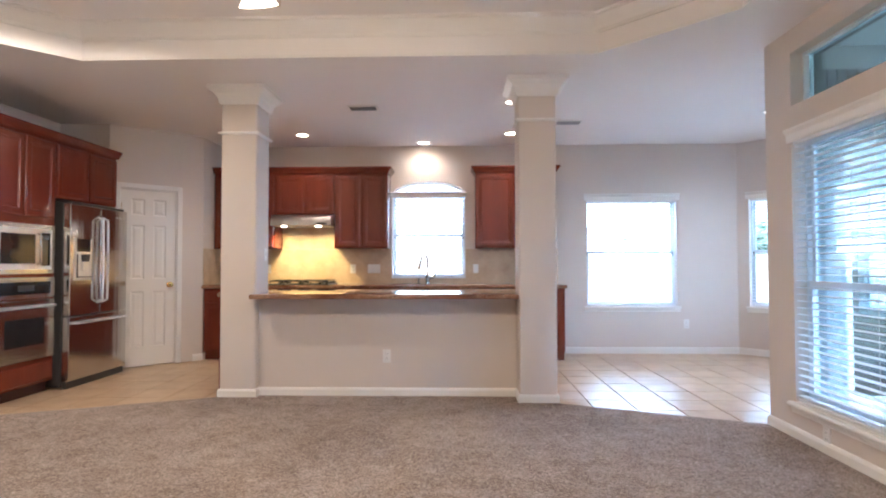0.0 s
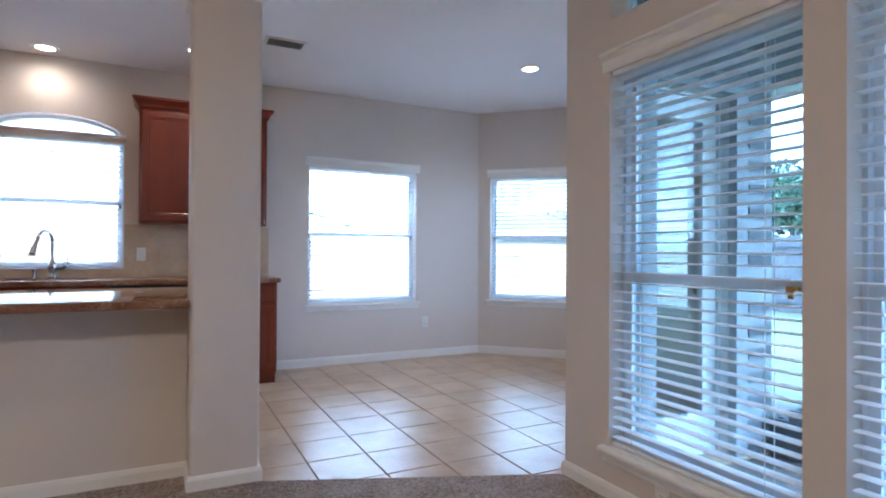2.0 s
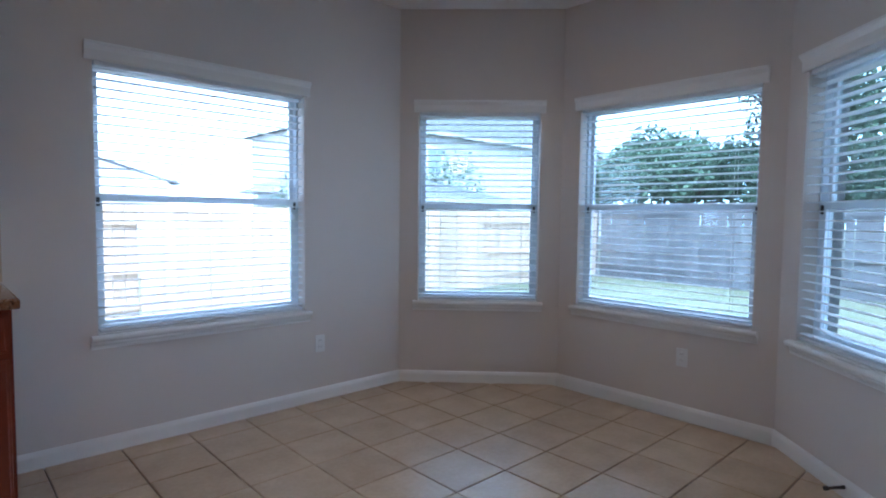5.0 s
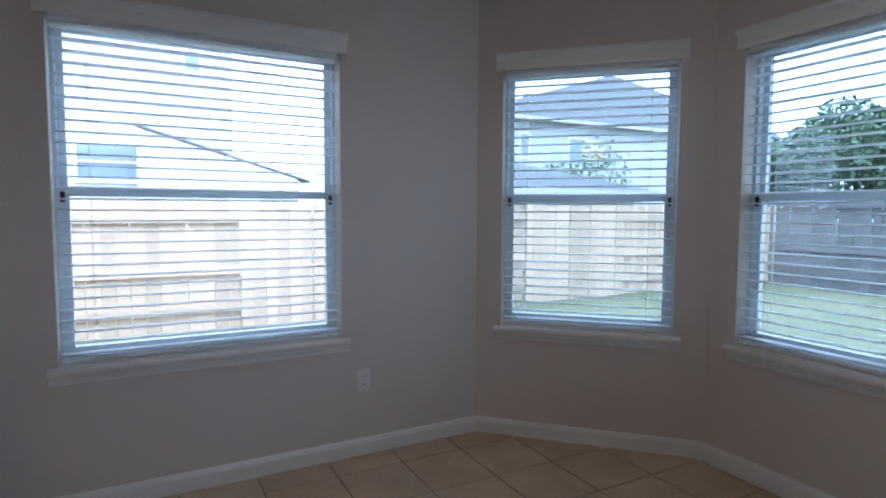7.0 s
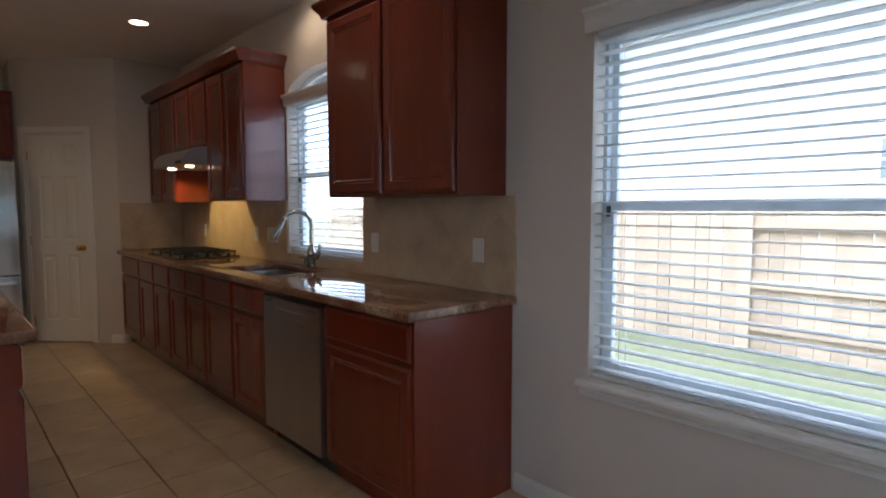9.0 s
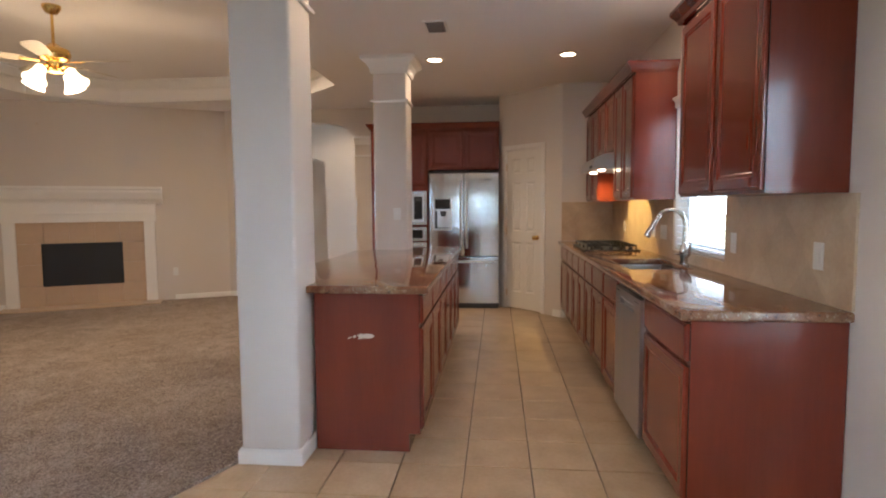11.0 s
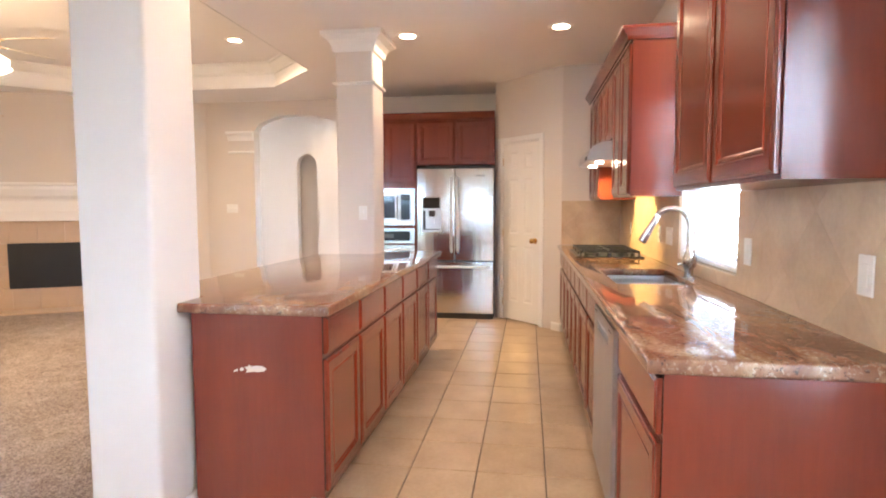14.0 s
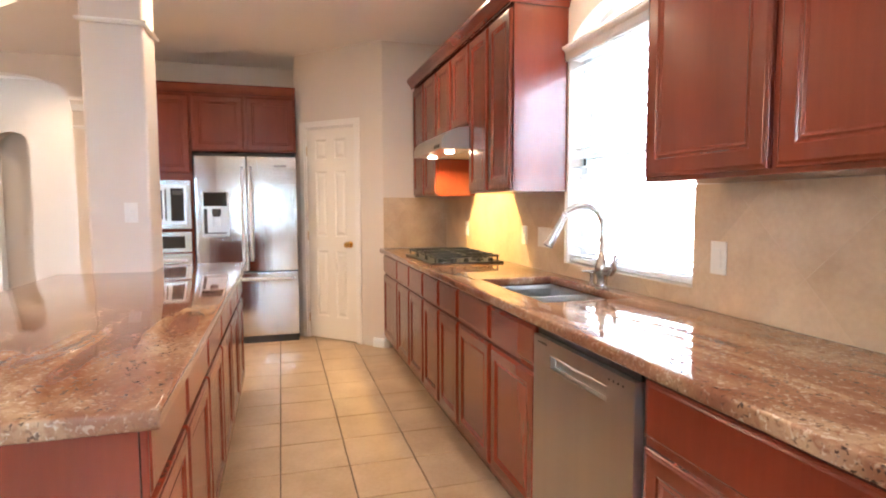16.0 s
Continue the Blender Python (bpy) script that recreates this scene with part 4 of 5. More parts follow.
# gas cooktop
cook = thing("gas_cooktop", pose(-1.24, 8.43, 0.916), "black gas cooktop with cast-iron grates", "cooktop")
part("plate", boxes((-0.38, 0.38, -0.25, 0.25, 0, 0.012), bevel=0.004, seg=2), BLACK, cook)
for gx in (-0.25, 0.0, 0.25):
    g = part("grate", boxes((gx - 0.115, gx - 0.103, -0.22, 0.22, 0.042, 0.054), (gx + 0.103, gx + 0.115, -0.22, 0.22, 0.042, 0.054), (gx - 0.115, gx + 0.115, -0.22, -0.208, 0.042, 0.054), (gx - 0.115, gx + 0.115, 0.208, 0.22, 0.042, 0.054), (gx - 0.115, gx + 0.115, -0.006, 0.006, 0.044, 0.056), (gx - 0.006, gx + 0.006, -0.22, 0.22, 0.044, 0.058), (gx - 0.112, gx - 0.104, -0.218, -0.21, 0.012, 0.044), (gx + 0.104, gx + 0.112, 0.21, 0.218, 0.012, 0.044), (gx + 0.104, gx + 0.112, -0.218, -0.21, 0.012, 0.044), (gx - 0.112, gx - 0.104, 0.21, 0.218, 0.012, 0.044)), BLACK, cook, "cast-iron grate")
    for gy in (-0.11, 0.11):
        part("burner", lathe([(0.001, 0.012), (0.045, 0.012), (0.045, 0.022), (0.035, 0.028), (0.035, 0.036), (0.001, 0.038)], 18, (gx, gy, 0)), BLACK, cook, smooth=True)
for k in range(5):
    part("knob", lathe([(0.001, 0.012), (0.018, 0.012), (0.016, 0.035), (0.001, 0.036)], 14, (0.34, -0.17 + k * 0.085, 0)), BLACK, cook, smooth=True)

# range hood
hood = thing("range_hood", pose(-1.237, 0, 1.655), "stainless under-cabinet range hood, lamps lit", "range hood")
bm = bmesh.new()
prof = [(8.75, 0.143), (8.43, 0.143)] + [(8.43 - 0.175 * math.sin(a), 0.043 + 0.10 * math.cos(a)) for a in (0.3, 0.6, 0.9, 1.2, 1.5)] + [(8.252, 0.0), (8.75, 0.0)]
v0 = [bm.verts.new((-0.378, y, z)) for y, z in prof]
v1 = [bm.verts.new((0.378, y, z)) for y, z in prof]
bm.faces.new(v0)
bm.faces.new(v1[::-1])
for i in range(len(prof)):
    bm.faces.new((v0[i], v0[(i + 1) % len(prof)], v1[(i + 1) % len(prof)], v1[i]))
part("canopy", bm, DARKSTEEL, hood)
part("control_strip", boxes((0.20, 0.33, 8.250, 8.255, 0.010, 0.032)), SLOT, hood)
part("filter", boxes((-0.25, 0.25, 8.44, 8.70, -0.006, -0.001)), GREYMETAL, hood)
for x in (-0.24, 0.20):
    part("lamp_lens", lathe([(0.001, -0.012), (0.03, -0.012), (0.035, -0.001), (0.001, -0.001)], 16, (x, 8.36, 0)), LAMPWARM, hood)
    lp = new("hood_lamp", bpy.data.lights.new("hood_lamp", "SPOT"))
    lp.data.energy, lp.data.color, lp.data.spot_size, lp.data.spot_blend, lp.data.shadow_soft_size = 25.0, (1.0, 0.73, 0.27), radians(125), 0.8, 0.03
    lp.parent = hood
    lp.matrix_basis = pose(x, 8.36, -0.03, 24, 0, 0)


# ---- pantry door, back door ----
def panel_door(m, w, h, name, label):
    d = thing(name, m, label, "door", kind="structure")
    bm = bmesh.new()
    st = 0.105
    cols = [(st, w / 2 - 0.045), (w / 2 + 0.045, w - st)]
    rows = [(0.22, 0.86), (1.0, 1.62), (1.73, 1.92)]
    xs = sorted({0, w, *[c for p in cols for c in p]})
    zs = sorted({0.008, h, *[r for p in rows for r in p]})
    for xa, xb in zip(xs, xs[1:]):
        for za, zb in zip(zs, zs[1:]):
            inset = any(abs(xa - c[0]) < 1e-6 for c in cols) and any(abs(za - r[0]) < 1e-6 for r in rows)
            steps = [(0, 0.0)] + ([(0.012, 0.009), (0.022, 0.009), (0.045, 0.002)] if inset else [])
            prev = None
            for i, dy in steps:
                ring = [bm.verts.new((x, dy, z)) for x, z in ((xa + i, za + i), (xb - i, za + i), (xb - i, zb - i), (xa + i, zb - i))]
                if prev:
                    for k in range(4):
                        bm.faces.new((prev[k], prev[(k + 1) % 4], ring[(k + 1) % 4], ring[k]))
                prev = ring
            bm.faces.new(prev)
    bmesh.ops.remove_doubles(bm, verts=bm.verts[:], dist=1e-5)
    box(bm, 0, w, 0.0095, 0.035, 0.008, h)
    part("slab", bm, DOORPAINT, d)
    knob = part("door_knob", lathe([(0.001, 0), (0.032, 0), (0.032, 0.006), (0.012, 0.012), (0.012, 0.035), (0.026, 0.045), (0.029, 0.06), (0.02, 0.072), (0.001, 0.074)], 18), BRASS, d, "brass knob", smooth=True, m=pose(w - 0.065, -0.001, 0.93, 90, 0, 0))
    for z in (0.2, 1.0, 1.82):
        part("hinge", boxes((-0.006, 0.004, -0.006, 0.004, z - 0.045, z + 0.045)), BRASS, d)
    return d


def casing(m, w, h, label="white painted door casing"):
    bm = boxes((-0.055, 0.0, -0.014, 0.0, 0, h + 0.055), (w, w + 0.055, -0.014, 0.0, 0, h + 0.055), (0, w, -0.014, 0.0, h, h + 0.055), bevel=0.003, seg=1)
    solid("door_trim", bm, WHITE, label, "trim", "structure", m=m)
    solid("door_jamb", boxes((0, 0.012, 0.0, 0.11, 0, h - 0.001), (w - 0.012, w, 0.0, 0.11, 0, h - 0.001), (0.012, w - 0.012, 0.0, 0.11, h - 0.013, h - 0.001)), WHITE, "white painted door jamb", "trim", "structure", m=m)


casing(mP @ pose(0.11, 0, 0), 0.61, 2.04)
panel_door(mP @ pose(0.124, 0.012, 0.004), 0.582, 2.02, "door_pantry", "white six-panel pantry door with a brass knob, closed")
casing(mS @ pose(0.22, 0, 0), 0.62, 2.04)
bd = thing("door_back", mS @ pose(0.234, 0.05, 0), "white glazed back door to the patio, closed", "door", kind="structure")
part("frame", boxes((0, 0.11, 0, 0.04, 0.005, 2.02), (0.482, 0.592, 0, 0.04, 0.005, 2.02), (0.11, 0.482, 0, 0.04, 0.005, 0.24), (0.11, 0.482, 0, 0.04, 1.89, 2.02)), DOORPAINT, bd)
g = part("pane", boxes((0.108, 0.484, 0.018, 0.022, 0.238, 1.892)), GLASS, bd)
g.visible_shadow = False
part("door_knob", lathe([(0.001, 0), (0.03, 0), (0.012, 0.012), (0.012, 0.035), (0.027, 0.05), (0.001, 0.07)], 16), BRASS, bd, smooth=True, m=pose(0.06, -0.001, 0.93, 90, 0, 0))


# ---- plates on walls ----
def plate(m, kind_of, w=0.07, h=0.115):
    names = {"outlet": ("wall_outlet", "white duplex wall outlet", "outlet"), "switch": ("light_switch", "white rocker light switch plate", "switch"), "toggle": ("light_switch", "white toggle light switch plate", "switch")}
    nm, lab, cat = names[kind_of]
    p = thing(nm, m, lab, cat, cat + " plates")
    part("cover", boxes((-w / 2, w / 2, -0.006, 0, -h / 2, h / 2), bevel=0.0025, seg=2), PLASTIC, p)
    n = max(1, round(w / 0.06)) if kind_of != "outlet" else 1
    for k in range(n):
        x = (k - (n - 1) / 2) * 0.046
        if kind_of == "outlet":
            for z in (-0.02, 0.02):
                f = part("socket", boxes((-0.014, 0.014, -0.008, -0.006, z - 0.013, z + 0.013), bevel=0.002, seg=1), PLASTIC, p)
                part("slot", boxes((-0.008, -0.006, -0.0087, -0.0080, z - 0.004, z + 0.006), (0.006, 0.008, -0.0087, -0.0080, z - 0.004, z + 0.006)), SLOT, f)
        elif kind_of == "switch":
            part("rocker", boxes((x - 0.016, x + 0.016, -0.009, -0.006, -0.033, 0.033), bevel=0.002, seg=1), PLASTIC, p)
        else:
            part("toggle", boxes((x - 0.005, x + 0.005, -0.016, -0.006, -0.004, 0.016), bevel=0.002, seg=1), PLASTIC, p)
    return p


for x, w, k in ((-1.80, 0.07, "outlet"), (-0.67, 0.07, "outlet"), (-0.39, 0.165, "switch"), (0.955, 0.07, "switch"), (1.80, 0.07, "switch")):
    plate(pose(x, NORTH - 0.0125, 1.11), k, w)
plate(pose(3.69, NORTH, 0.385), "outlet")
plate(mE @ pose(0.93, 0, 0.385), "outlet")
plate(pose(0.10, 6.30, 0.36), "outlet")
plate(mL @ pose(0.62, 0, 0.12), "outlet")
plate(mS @ pose(1.085, 0, 1.40), "toggle", 0.12)
plate(pose(COL_L[0] + COL_L[2], COL_L[1] + 0.06, 1.26, 0, 0, 90), "toggle")
plate(mF @ pose(2.42, 0, 0.42), "outlet")
plate(mW @ pose(0.36, 0, 1.30), "toggle", 0.165)


# ---- ceiling vents ----
def vent(x, y, z=CEILING, rot=0):
    v = thing("ceiling_vent", pose(x, y, z, 0, 0, rot), "grey slatted ceiling air vent", "vent", "ceiling vents")
    part("backing", boxes((-0.13, 0.13, -0.07, 0.07, -0.003, -0.0005)), SLOT, v)
    part("frame", boxes((-0.15, 0.15, -0.09, -0.07, -0.01, 0), (-0.15, 0.15, 0.07, 0.09, -0.01, 0), (-0.15, -0.13, -0.07, 0.07, -0.01, 0), (0.13, 0.15, -0.07, 0.07, -0.01, 0)), WHITE, v)
    me = mesh_of("slat", boxes((-0.13, 0.13, -0.006, 0.006, -0.0012, 0.0012)), GREYMETAL)
    for i in range(8):
        piece("slat", me, v, pose(0, -0.062 + i * 0.0177, -0.008, 35, 0, 0))


vent(-0.22, 6.92)
vent(1.95, 7.57)
vent(1.33, 3.36, TRAY)


# ---- fireplace ----
fp = thing("fireplace", mF @ pose(1.30, 0, 0), "white fireplace mantel with tan tile surround", "fireplace")
part("hearth", boxes((-0.93, 0.93, -0.32, -0.001, 0.0, 0.03), bevel=0.004, seg=1), FIRETILE, fp, "low tan tile hearth")
part("pilaster", boxes((-0.88, -0.74, -0.06, -0.001, 0.03, 1.15), bevel=0.004, seg=1), WHITE, fp)
part("pilaster", boxes((0.74, 0.88, -0.06, -0.001, 0.03, 1.15), bevel=0.004, seg=1), WHITE, fp)
part("frieze", boxes((-0.90, 0.90, -0.065, -0.001, 1.15, 1.397), bevel=0.004, seg=1), WHITE, fp)
part("frieze_bead", boxes((-0.895, 0.895, -0.085, -0.001, 1.255, 1.285), bevel=0.006, seg=2), WHITE, fp)
mprof = [(0.0, 0.0), (0.075, 0.0), (0.085, 0.03), (0.12, 0.07), (0.16, 0.15), (0.165, 0.19), (0.19, 0.2), (0.19, 0.235), (0.0, 0.235)]
part("mantel_shelf", sweep([(-0.99, 0, 1.395), (0.99, 0, 1.395)], mprof), WHITE, fp)
tile_me = {}
for ix in range(5):
    for iz in range(4):
        x0, x1, z0, z1 = -0.74 + ix * 0.296, -0.74 + (ix + 1) * 0.296, 0.03 + iz * 0.28, 0.03 + (iz + 1) * 0.28
        if 1 <= ix <= 3 and z0 < 0.86 and z1 > 0.36:
            if iz == 1 and ix in (1, 2, 3):
                continue
            if iz == 2:
                z0 = 0.865
                if z1 - z0 < 0.004:
                    continue
        k = (round(x1 - x0, 3), round(z1 - z0, 3))
        if k not in tile_me:
            tile_me[k] = mesh_of("tile", boxes((0.0015, k[0] - 0.0015, -0.03, -0.001, 0.0015, k[1] - 0.0015), bevel=0.002, seg=1), FIRETILE)
        piece("tile", tile_me[k], fp, pose(x0, 0, z0))
part("firebox", boxes((-0.45, 0.45, -0.02, -0.001, 0.31, 0.87)), BLACK, fp)
part("fire_screen", boxes((-0.47, 0.47, -0.045, -0.031, 0.30, 0.87), bevel=0.005, seg=1), BLACK, fp, "black fireplace screen")

# ---- ceiling fan ----
fan = thing("ceiling_fan", pose(-0.19, 3.70, TRAY), "brass ceiling fan with pale blades and lit glass shades", "ceiling fan")
part("canopy", lathe([(0.001, 0.0), (0.07, 0.0), (0.068, -0.025), (0.045, -0.06), (0.018, -0.07), (0.001, -0.07)], 24), BRASS, fan, smooth=True)
part("downrod", tube([(0, 0, -0.06), (0, 0, -0.32)], 0.012, 12), BRASS, fan, smooth=True)
part("motor_housing", lathe([(0.001, -0.30), (0.03, -0.31), (0.06, -0.335), (0.115, -0.36), (0.125, -0.40), (0.11, -0.44), (0.06, -0.46), (0.05, -0.50), (0.065, -0.52), (0.06, -0.545), (0.03, -0.56), (0.001, -0.56)], 28), BRASS, fan, smooth=True)
for k in range(5):
    ang = k * 72 + 25
    bl = bmesh.new()
    pts = [(0.17, -0.035), (0.24, -0.055), (0.55, -0.07), (0.615, -0.05), (0.63, 0.0), (0.615, 0.05), (0.55, 0.07), (0.24, 0.055), (0.17, 0.035)]
    bl.faces.new([bl.verts.new((x, y, 0)) for x, y in pts])
    bmesh.ops.solidify(bl, geom=bl.faces[:], thickness=0.006)
    blade = part("blade", bl, FANBLADE, fan, m=pose(0, 0, -0.455, 0, 0, ang) @ pose(0, 0, 0, 11, 0, 0))
    part("blade_bracket", boxes((0.10, 0.24, -0.018, 0.018, -0.012, -0.006), bevel=0.002, seg=1), BRASS, blade)
for k in range(4):
    ang = k * 90 - 2
    c, s = math.cos(radians(ang)), math.sin(radians(ang))
    arm = part("lamp_arm", tube([(0.04 * c, 0.04 * s, -0.52), (0.10 * c, 0.10 * s, -0.50), (0.135 * c, 0.135 * s, -0.53)], 0.008, 8), BRASS, fan, smooth=True)
    part("shade", lathe([(0.022, 0.0), (0.03, -0.01), (0.036, -0.05), (0.05, -0.09), (0.068, -0.12), (0.064, -0.12), (0.046, -0.09), (0.032, -0.05), (0.02, -0.005)], 18), LAMPFAN, fan, "lit frosted glass shade", smooth=True, m=pose(0.135 * c, 0.135 * s, -0.53) @ pose(0, 0, 0, 0, 0, ang) @ pose(0, 0, 0, 0, -32, 0) @ Matrix.Diagonal((1.3, 1.3, 1.2, 1.0)))
fl = new("fan_lamp", bpy.data.lights.new("fan_lamp", "POINT"))
fl.data.energy, fl.data.color, fl.data.shadow_soft_size = 30.0, (1.0, 0.74, 0.46), 0.2
fl.parent = fan
fl.matrix_basis = pose(0, 0, -0.74)

# ---- arch mouldings ----
CAPM = [(0.0, 0.0), (0.015, 0.0), (0.02, 0.02), (0.03, 0.05), (0.06, 0.085), (0.075, 0.09), (0.075, 0.12), (0.0, 0.12)]
for y0, y1 in ((3.75, 4.12), (5.36, 5.68)):
    tr = thing("arch_trim", pose(0, 0, 0), "white moulded capital beside the arched opening", "trim", kind="structure")
    part("capital_moulding", sweep([(WEST, y0, 2.22), (WEST, y1, 2.22)] , CAPM), WHITE, tr)
    part("neck_bead", sweep([(WEST, y0, 2.05), (WEST, y1, 2.05)], [(0, 0), (0.014, 0.004), (0.02, 0.015), (0.014, 0.026), (0, 0.03)]), WHITE, tr)

solid("wall_nail", tube([(0, 0, 0), (0, -0.03, 0.004)], 0.006, 8), BRASS, "small brass nail in the wall above the mantel", "nail", m=mF @ pose(0.86, 0, 2.44))
stop = thing("door_stop", mSE @ pose(0.60, -0.014, 0.05), "dark spring door stop on the baseboard", "door stop")
part("spring", tube([(0, 0, 0), (0, -0.03, -0.002), (0, -0.075, -0.006)], [0.009, 0.007, 0.006], 10), SLOT, stop)
part("tip", tube([(0, -0.073, -0.006), (0, -0.09, -0.007)], 0.010, 10), SLOT, stop)


# ---- outdoors ----
GZ = -0.22
solid("ground", boxes((-90, 110, -90, 110, GZ - 0.3, GZ)), GRASS, "short green and straw-coloured lawn", "lawn", "structure")
solid("patio", boxes((3.20, 4.97, -1.5, 5.32, GZ - 0.1, -0.06)), CONCRETE, "pale concrete patio slab", "patio", "structure")
solid("house_roof", boxes((-7.5, 5.9, -1.2, 9.3, 3.16, 3.3)), SHINGLE, "dark shingle roof over the house", "roof", "structure")
porch = thing("porch_roof", pose(0, 0, 0), "covered porch roof on posts", "porch", kind="structure")
part("soffit", boxes((3.20, 5.20, -1.2, 5.25, 2.66, 2.72)), PORCHPAINT, porch)
part("beam", boxes((4.96, 5.20, -1.2, 5.86, 2.30, 2.66)), PORCHPAINT, porch)
part("post", boxes((4.95, 5.21, -1.15, -0.89, GZ, 2.30), bevel=0.01, seg=1), BRICK, porch)

bs = thing("brick_stack", pose(4.37, 5.165, -0.06, 0, 0, 8), "small stack of perforated bricks on the patio", "bricks")
cored = boxes((-0.10, 0.10, -0.048, -0.022, 0, 0.065), (-0.10, 0.10, 0.022, 0.048, 0, 0.065), *[(x, x + 0.026, -0.022, 0.022, 0, 0.065) for x in (-0.10, -0.042, 0.016, 0.074)])
brick_me = mesh_of("brick", cored, BRICK)
for k in range(5):
    for j in range(2 if k < 4 else 1):
        if k % 2:
            m = pose((j - 0.5) * 0.104, random.uniform(-0.008, 0.008), k * 0.0655, 0, 0, 90 + random.uniform(-4, 4))
        else:
            m = pose(random.uniform(-0.008, 0.008), (j - 0.5) * 0.104, k * 0.0655, 0, 0, random.uniform(-4, 4))
        piece("brick", brick_me, bs, m)


def fence(p0, p1, label, board, tall):
    m, length = wall_frame(p0, p1)
    f = thing("wooden_fence", m @ pose(0, 0, GZ), label, "fence", "yard fences")
    meshes = [mesh_of("board", boxes((0.002, 0.14, 0, 0.018, 0.03, tall + random.uniform(-0.015, 0.015))), board) for _ in range(4)]
    n = int(length / 0.145)
    # alternate panels carry their boards on either side of the rails
    for i in range(n):
        near = math.floor((i * 0.145 + 0.07 - 0.17) / 2.1) % 2
        piece("board", meshes[random.randrange(4)], f, pose(i * 0.145, random.uniform(-0.003, 0.003) - (0.065 if near else 0.0), 0, 0, random.uniform(-0.3, 0.3), 0))
    for z in (0.25, 0.70, tall - 0.25):
        part("rail", boxes((0, length, -0.043, -0.004, z, z + 0.085)), board, f)
    for i in range(int(length / 2.1) + 1):
        part("post", boxes((i * 2.1 + 0.13, i * 2.1 + 0.21, 0.024, 0.11, 0, tall - 0.04)), board, f)


fence((-7.0, 13.2), (14.2, 13.2), "weathered wooden privacy fence, pale tan boards", FENCE, 1.56)
fence((14.2, 13.2), (14.2, -8.0), "grey weathered wooden privacy fence at the yard's end", FENCEGREY, 1.80)


def house(m, w, d, h, roof_h, label, windows, wall_mat=SIDING, ridge=None):
    """A two-storey house: its front looks to local -y."""
    hs = thing("neighbour_house", m, label, "house", "neighbour houses")
    part("wall", boxes((0, w, 0, d, 0, h)), wall_mat, hs)
    bm = bmesh.new()
    o = 0.45
    a = [bm.verts.new(p) for p in ((-o, -o, h - 0.05), (w + o, -o, h - 0.05), (w + o, d + o, h - 0.05), (-o, d + o, h - 0.05))]
    ra, rb = ridge or (min(w, d) * 0.5, w - min(w, d) * 0.5)
    r = [bm.verts.new(p) for p in ((ra, d / 2, h + roof_h), (rb, d / 2, h + roof_h))]
    bm.faces.new((a[0], a[1], r[1], r[0]))
    bm.faces.new((a[2], a[3], r[0], r[1]))
    bm.faces.new((a[1], a[2], r[1]))
    bm.faces.new((a[3], a[0], r[0]))
    bm.faces.new(a[::-1])
    part("roof", bm, SHINGLE, hs)
    part("fascia", boxes((-o - 0.02, w + o + 0.02, -o - 0.03, -o - 0.002, h - 0.20, h - 0.04)), SIDING, hs)
    for x, z, ww, hh in windows:
        win = part("window", boxes((x - 0.07, x, -0.05, -0.002, z - 0.07, z + hh + 0.07), (x + ww, x + ww + 0.07, -0.05, -0.002, z - 0.07, z + hh + 0.07), (x, x + ww, -0.05, -0.002, z - 0.07, z), (x, x + ww, -0.05, -0.002, z + hh, z + hh + 0.07), (x, x + ww, -0.04, -0.002, z + hh / 2 - 0.02, z + hh / 2 + 0.02)), WHITE, hs)
        part("pane", boxes((x, x + ww, -0.02, -0.004, z, z + hh)), FARGLASS, win)
    return hs


house(pose(-6.5, 19.5, GZ), 11.0, 9, 5.9, 2.4, "pale two-storey neighbour house behind the fence", [(8.04, 2.07, 1.1, 0.72), (10.0, 2.07, 0.30, 0.70), (10.07, 4.42, 0.28, 0.9)])
wing = thing("house_wing", pose(2.6, 18.9, GZ), "low wing of a pale house under a sloping shingle roof", "house", "neighbour houses")
bm = bmesh.new()
ends = [[bm.verts.new((x, y, z)) for x, z in ((0, 0), (3.2, 0), (3.2, 2.16), (0, 3.10))] for y in (0, 0.58)]
bm.faces.new(ends[0])
bm.faces.new(ends[1][::-1])
for i in range(4):
    bm.faces.new((ends[0][i], ends[1][i], ends[1][(i + 1) % 4], ends[0][(i + 1) % 4]))
part("wall", bm, SIDING, wing)
part("roof", boxes((0, 3.62, -0.02, 0.58, 0, 0.045)), SHINGLE, wing, m=pose(0, 0, 3.12, 0, 16.4, 0))
house(pose(8.5, 17.2, GZ), 6.1, 3.0, 2.05, 0.72, "low outbuilding with a grey hipped shingle roof behind the fence", [], ridge=(0.6, 3.1))
house(pose(15.4, 27, GZ), 23.0, 9, 5.75, 3.8, "two-storey neighbour house with a steep hipped roof", [(0.75, 3.92, 0.42, 0.95), (1.55, 3.92, 0.45, 0.98), (2.35, 3.92, 0.48, 1.02), (5.2, 3.6, 1.0, 1.3), (17.2, 4.8, 0.55, 0.5), (18.0, 4.8, 0.55, 0.5)], ridge=(12.0, 13.0))


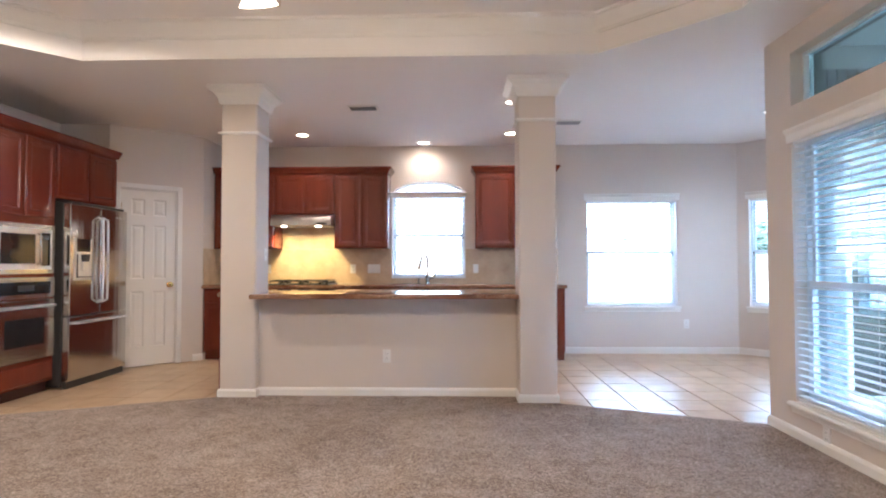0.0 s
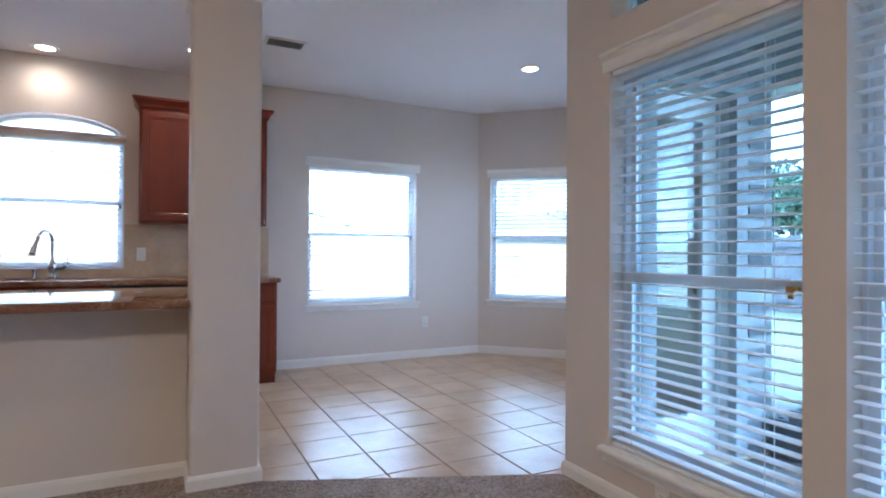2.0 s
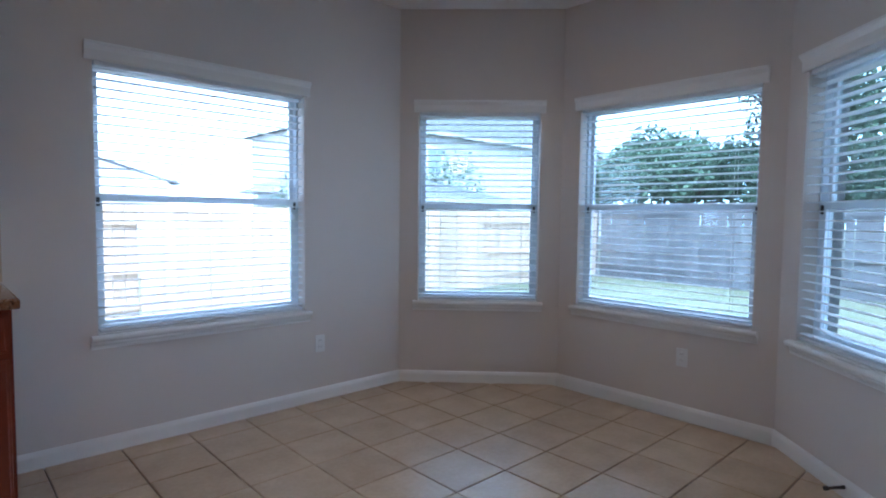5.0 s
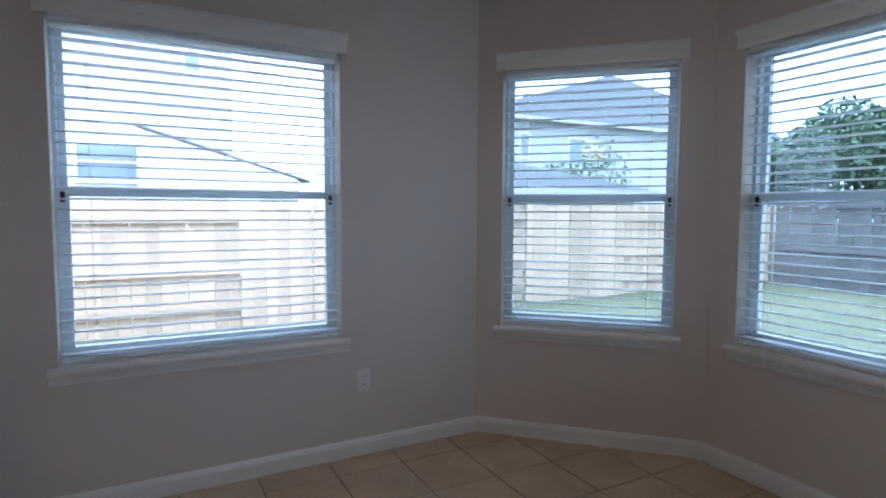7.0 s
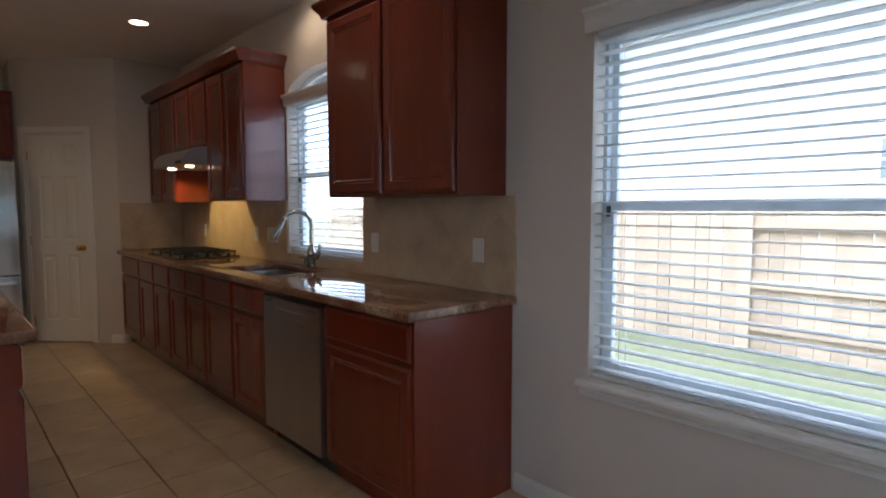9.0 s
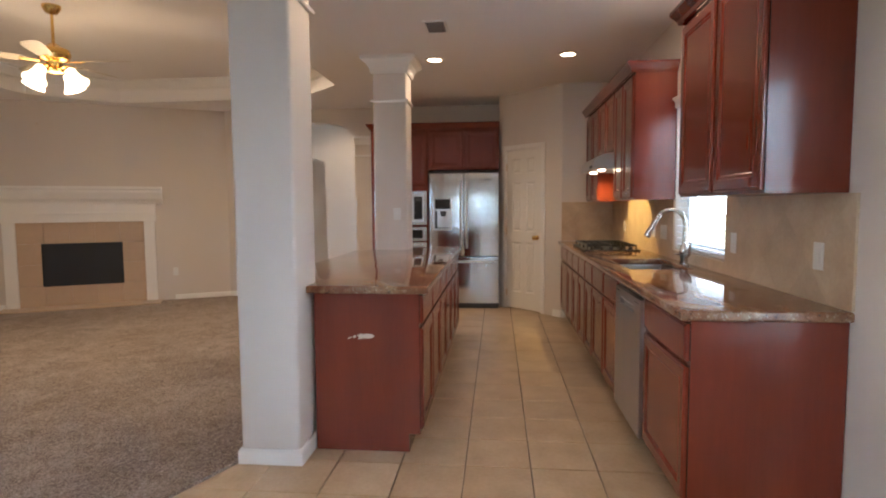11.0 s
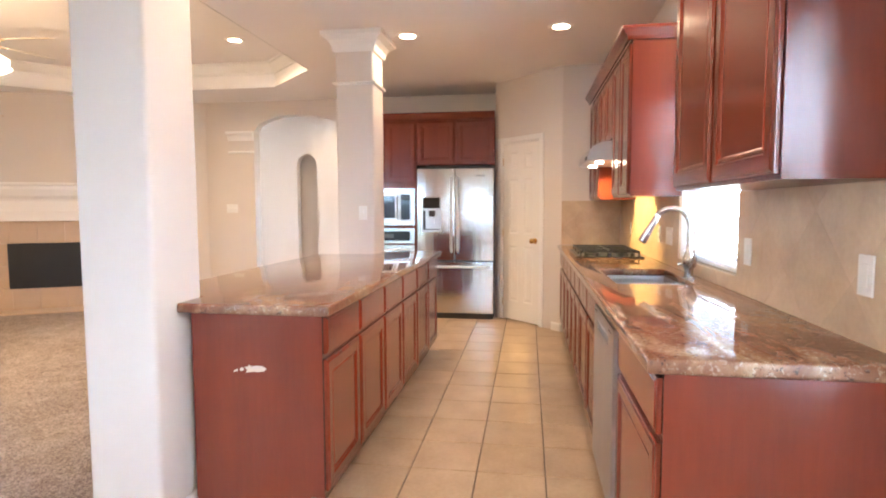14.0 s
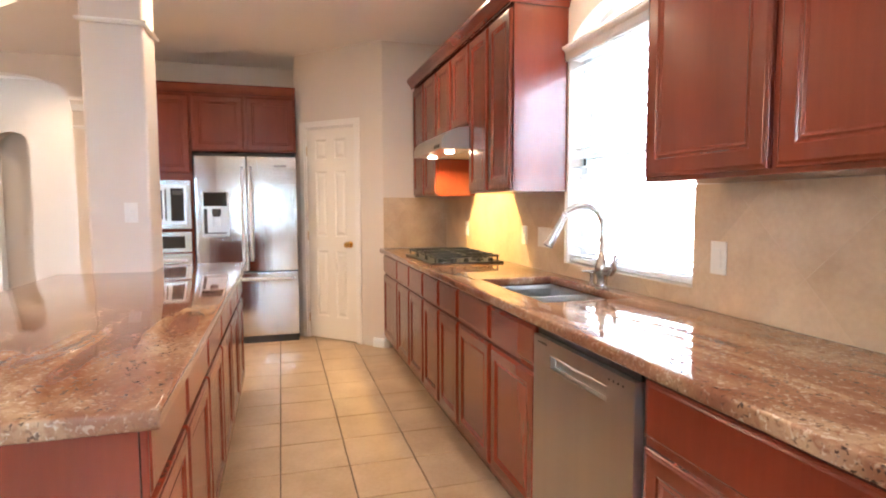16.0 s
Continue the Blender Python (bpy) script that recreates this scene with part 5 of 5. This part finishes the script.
def tree(x, y, trunk_h, crown_r, crown_h, leaves, seed, label, leaf=0.09):
    rng = random.Random(seed)
    t = thing("tree", pose(x, y, GZ), label, "tree", "yard trees")
    tr = tube([(0, 0, 0), (0.05, 0.02, trunk_h * 0.5), (0.0, 0.06, trunk_h), (0.05, 0.0, trunk_h + crown_h * 0.5)], [0.16, 0.13, 0.10, 0.03], 9)
    for k in range(7):
        a = k * 2.4 + rng.random()
        z0 = trunk_h * rng.uniform(0.7, 1.1)
        ends = [(0, 0, z0), (math.cos(a) * crown_r * 0.35, math.sin(a) * crown_r * 0.35, z0 + crown_h * 0.25), (math.cos(a) * crown_r * 0.75, math.sin(a) * crown_r * 0.75, z0 + crown_h * rng.uniform(0.35, 0.6))]
        limb = tube(ends, [0.06, 0.04, 0.015], 6)
        me = bpy.data.meshes.new("limb")
        limb.to_mesh(me)
        limb.free()
        tr.from_mesh(me)
        bpy.data.meshes.remove(me)
    part("trunk", tr, BARK, t)
    clumps = []
    for k in range(26):
        u, v, r = rng.uniform(0, math.tau), rng.uniform(-0.7, 1), rng.uniform(0.45, 1.0)
        cr = math.sqrt(max(0, 1 - v * v)) * crown_r * r
        clumps.append((math.cos(u) * cr, math.sin(u) * cr, trunk_h + crown_h * 0.5 + v * crown_h * 0.5 * r, crown_r * rng.uniform(0.2, 0.38)))
    verts, faces = [], []
    for i in range(leaves):
        cx, cy, cz, r = clumps[rng.randrange(len(clumps))]
        d = Vector((rng.gauss(0, 1), rng.gauss(0, 1), rng.gauss(0, 0.8)))
        p = Vector((cx, cy, cz)) + d.normalized() * r * rng.uniform(0.5, 1.05)
        a, b = Vector((rng.gauss(0, 1), rng.gauss(0, 1), rng.gauss(0, 0.6))).normalized(), Vector((rng.gauss(0, 1), rng.gauss(0, 1), rng.gauss(0, 1)))
        b = (b - b.dot(a) * a).normalized()
        s = leaf * rng.uniform(0.6, 1.4)
        k = len(verts)
        verts += [p - a * s, p + b * s * 0.45, p + a * s, p - b * s * 0.45]
        faces.append((k, k + 1, k + 2, k + 3))
    me = bpy.data.meshes.new("crown")
    me.from_pydata(verts, [], faces)
    me.materials.append(LEAF)
    ob = new("crown", me)
    ob.parent = t


tree(17.5, 13.0, 0.9, 2.4, 3.0, 26000, 3, "round dense green tree behind the fence", 0.085)
tree(19.5, 9.5, 1.2, 2.8, 2.8, 22000, 4, "round dense green tree behind the fence", 0.085)
tree(17.2, 9.7, 3.0, 2.2, 5.0, 9000, 5, "tall loose-crowned green tree behind the fence", 0.075)
tree(17.5, 3.5, 1.6, 2.8, 3.2, 20000, 6, "round dense green tree behind the fence", 0.085)
tree(8.2, 16.0, 0.8, 1.0, 1.6, 1800, 7, "small shrub-like tree by the neighbour house", 0.08)
tree(14.5, 19.0, 1.2, 1.8, 2.4, 1500, 8, "sparse budding tree beyond the fence", 0.07)

# ---- backsplash: diagonal stone tiles, clipped to the wall area ----
def clip_poly(poly, x0, x1, z0, z1):
    for axis, lim, sign in ((0, x0, 1), (0, x1, -1), (1, z0, 1), (1, z1, -1)):
        out = []
        for a, b in zip(poly, poly[1:] + poly[:1]):
            da, db = sign * (a[axis] - lim), sign * (b[axis] - lim)
            if da >= 0:
                out.append(a)
            if da * db < 0:
                u = da / (da - db)
                out.append((a[0] + u * (b[0] - a[0]), a[1] + u * (b[1] - a[1])))
        poly = out
        if not poly:
            break
    return poly


def splash(m, areas, name, half=0.215):
    s = thing(name, m, "tan travertine backsplash tiles laid on the diagonal", "backsplash", kind="structure")
    part("grout_bed", boxes(*[(a, b, -0.0114, -0.0005, c, d) for a, b, c, d in areas]), SPLASHGROUT, s)
    for x0, x1, z0, z1 in areas:
        for i in range(-30, 30):
            for j in range(-6, 12):
                cx, cz = i * half + (half if j % 2 else 0) * 0.0, j * half
                if (i + j) % 2:
                    continue
                q = half - 0.0015
                poly = clip_poly([(cx - q, cz), (cx, cz - q), (cx + q, cz), (cx, cz + q)], x0 + 0.001, x1 - 0.001, z0 + 0.001, z1 - 0.001)
                if len(poly) < 3:
                    continue
                area = abs(sum(a[0] * b[1] - b[0] * a[1] for a, b in zip(poly, poly[1:] + poly[:1]))) / 2
                if area < 4e-4:
                    continue
                bm = bmesh.new()
                f = [bm.verts.new((x, -0.012, z)) for x, z in poly]
                b = [bm.verts.new((x, -0.009, z)) for x, z in poly]
                bm.faces.new(f)
                for k in range(len(f)):
                    bm.faces.new((f[k], f[(k + 1) % len(f)], b[(k + 1) % len(f)], b[k]))
                part("tile", bm, SPLASH, s)


splash(pose(0, NORTH, 0), [(X0 + 0.002, -0.16, 0.916, 1.369), (-0.16, 0.825, 0.916, 0.984), (0.825, 2.03, 0.916, 1.369), (-1.617, -0.856, 1.371, 1.653)], "backsplash_north")
splash(pose(X0, 8.155, 0, 0, 0, 90), [(0.0, NORTH - 8.155 - 0.014, 0.916, 1.369)], "backsplash_return")

# ---- brickwork of the porch wall: running bond with a soldier course under the soffit ----
veneer = bpy.data.objects["exterior_brick_nook_south"]
face = veneer.matrix_basis
run = mesh_of("brick", boxes((0.003, 0.200, 0.05, 0.056, 0.003, 0.064)), BRICK)
upright = mesh_of("brick", boxes((0.003, 0.064, 0.05, 0.058, 0.003, 0.200)), BRICK)
for r in range(34):
    for k in range(7):
        x0 = -0.08 + k * 0.203 + (0.1 if r % 2 else 0.0)
        if x0 + 0.2 > 1.12 or (x0 + 0.2 > 0.21 and x0 < 0.85 and r * 0.067 < 2.06):
            continue
        piece("brick", run, veneer, pose(x0, 0, r * 0.067))
for k in range(17):
    piece("brick", upright, veneer, pose(-0.06 + k * 0.067, 0, 2.30))

# ---- floor tiles ----
TP = 0.3335
tile_mesh = mesh_of("tile", boxes((0.003, TP - 0.003, 0.003, TP - 0.003, -0.012, 0.0), bevel=0.0025, seg=1), TILE)
tx0, ty0 = 0.83 - 14 * TP, 7.24 - 6 * TP
for i in range(28):
    for j in range(11):
        x, y = tx0 + i * TP, ty0 + j * TP
        if tile_inside(x + TP / 2, y + TP / 2):
            piece("tile", tile_mesh, floor, pose(x, y, random.uniform(-0.0006, 0.0)))
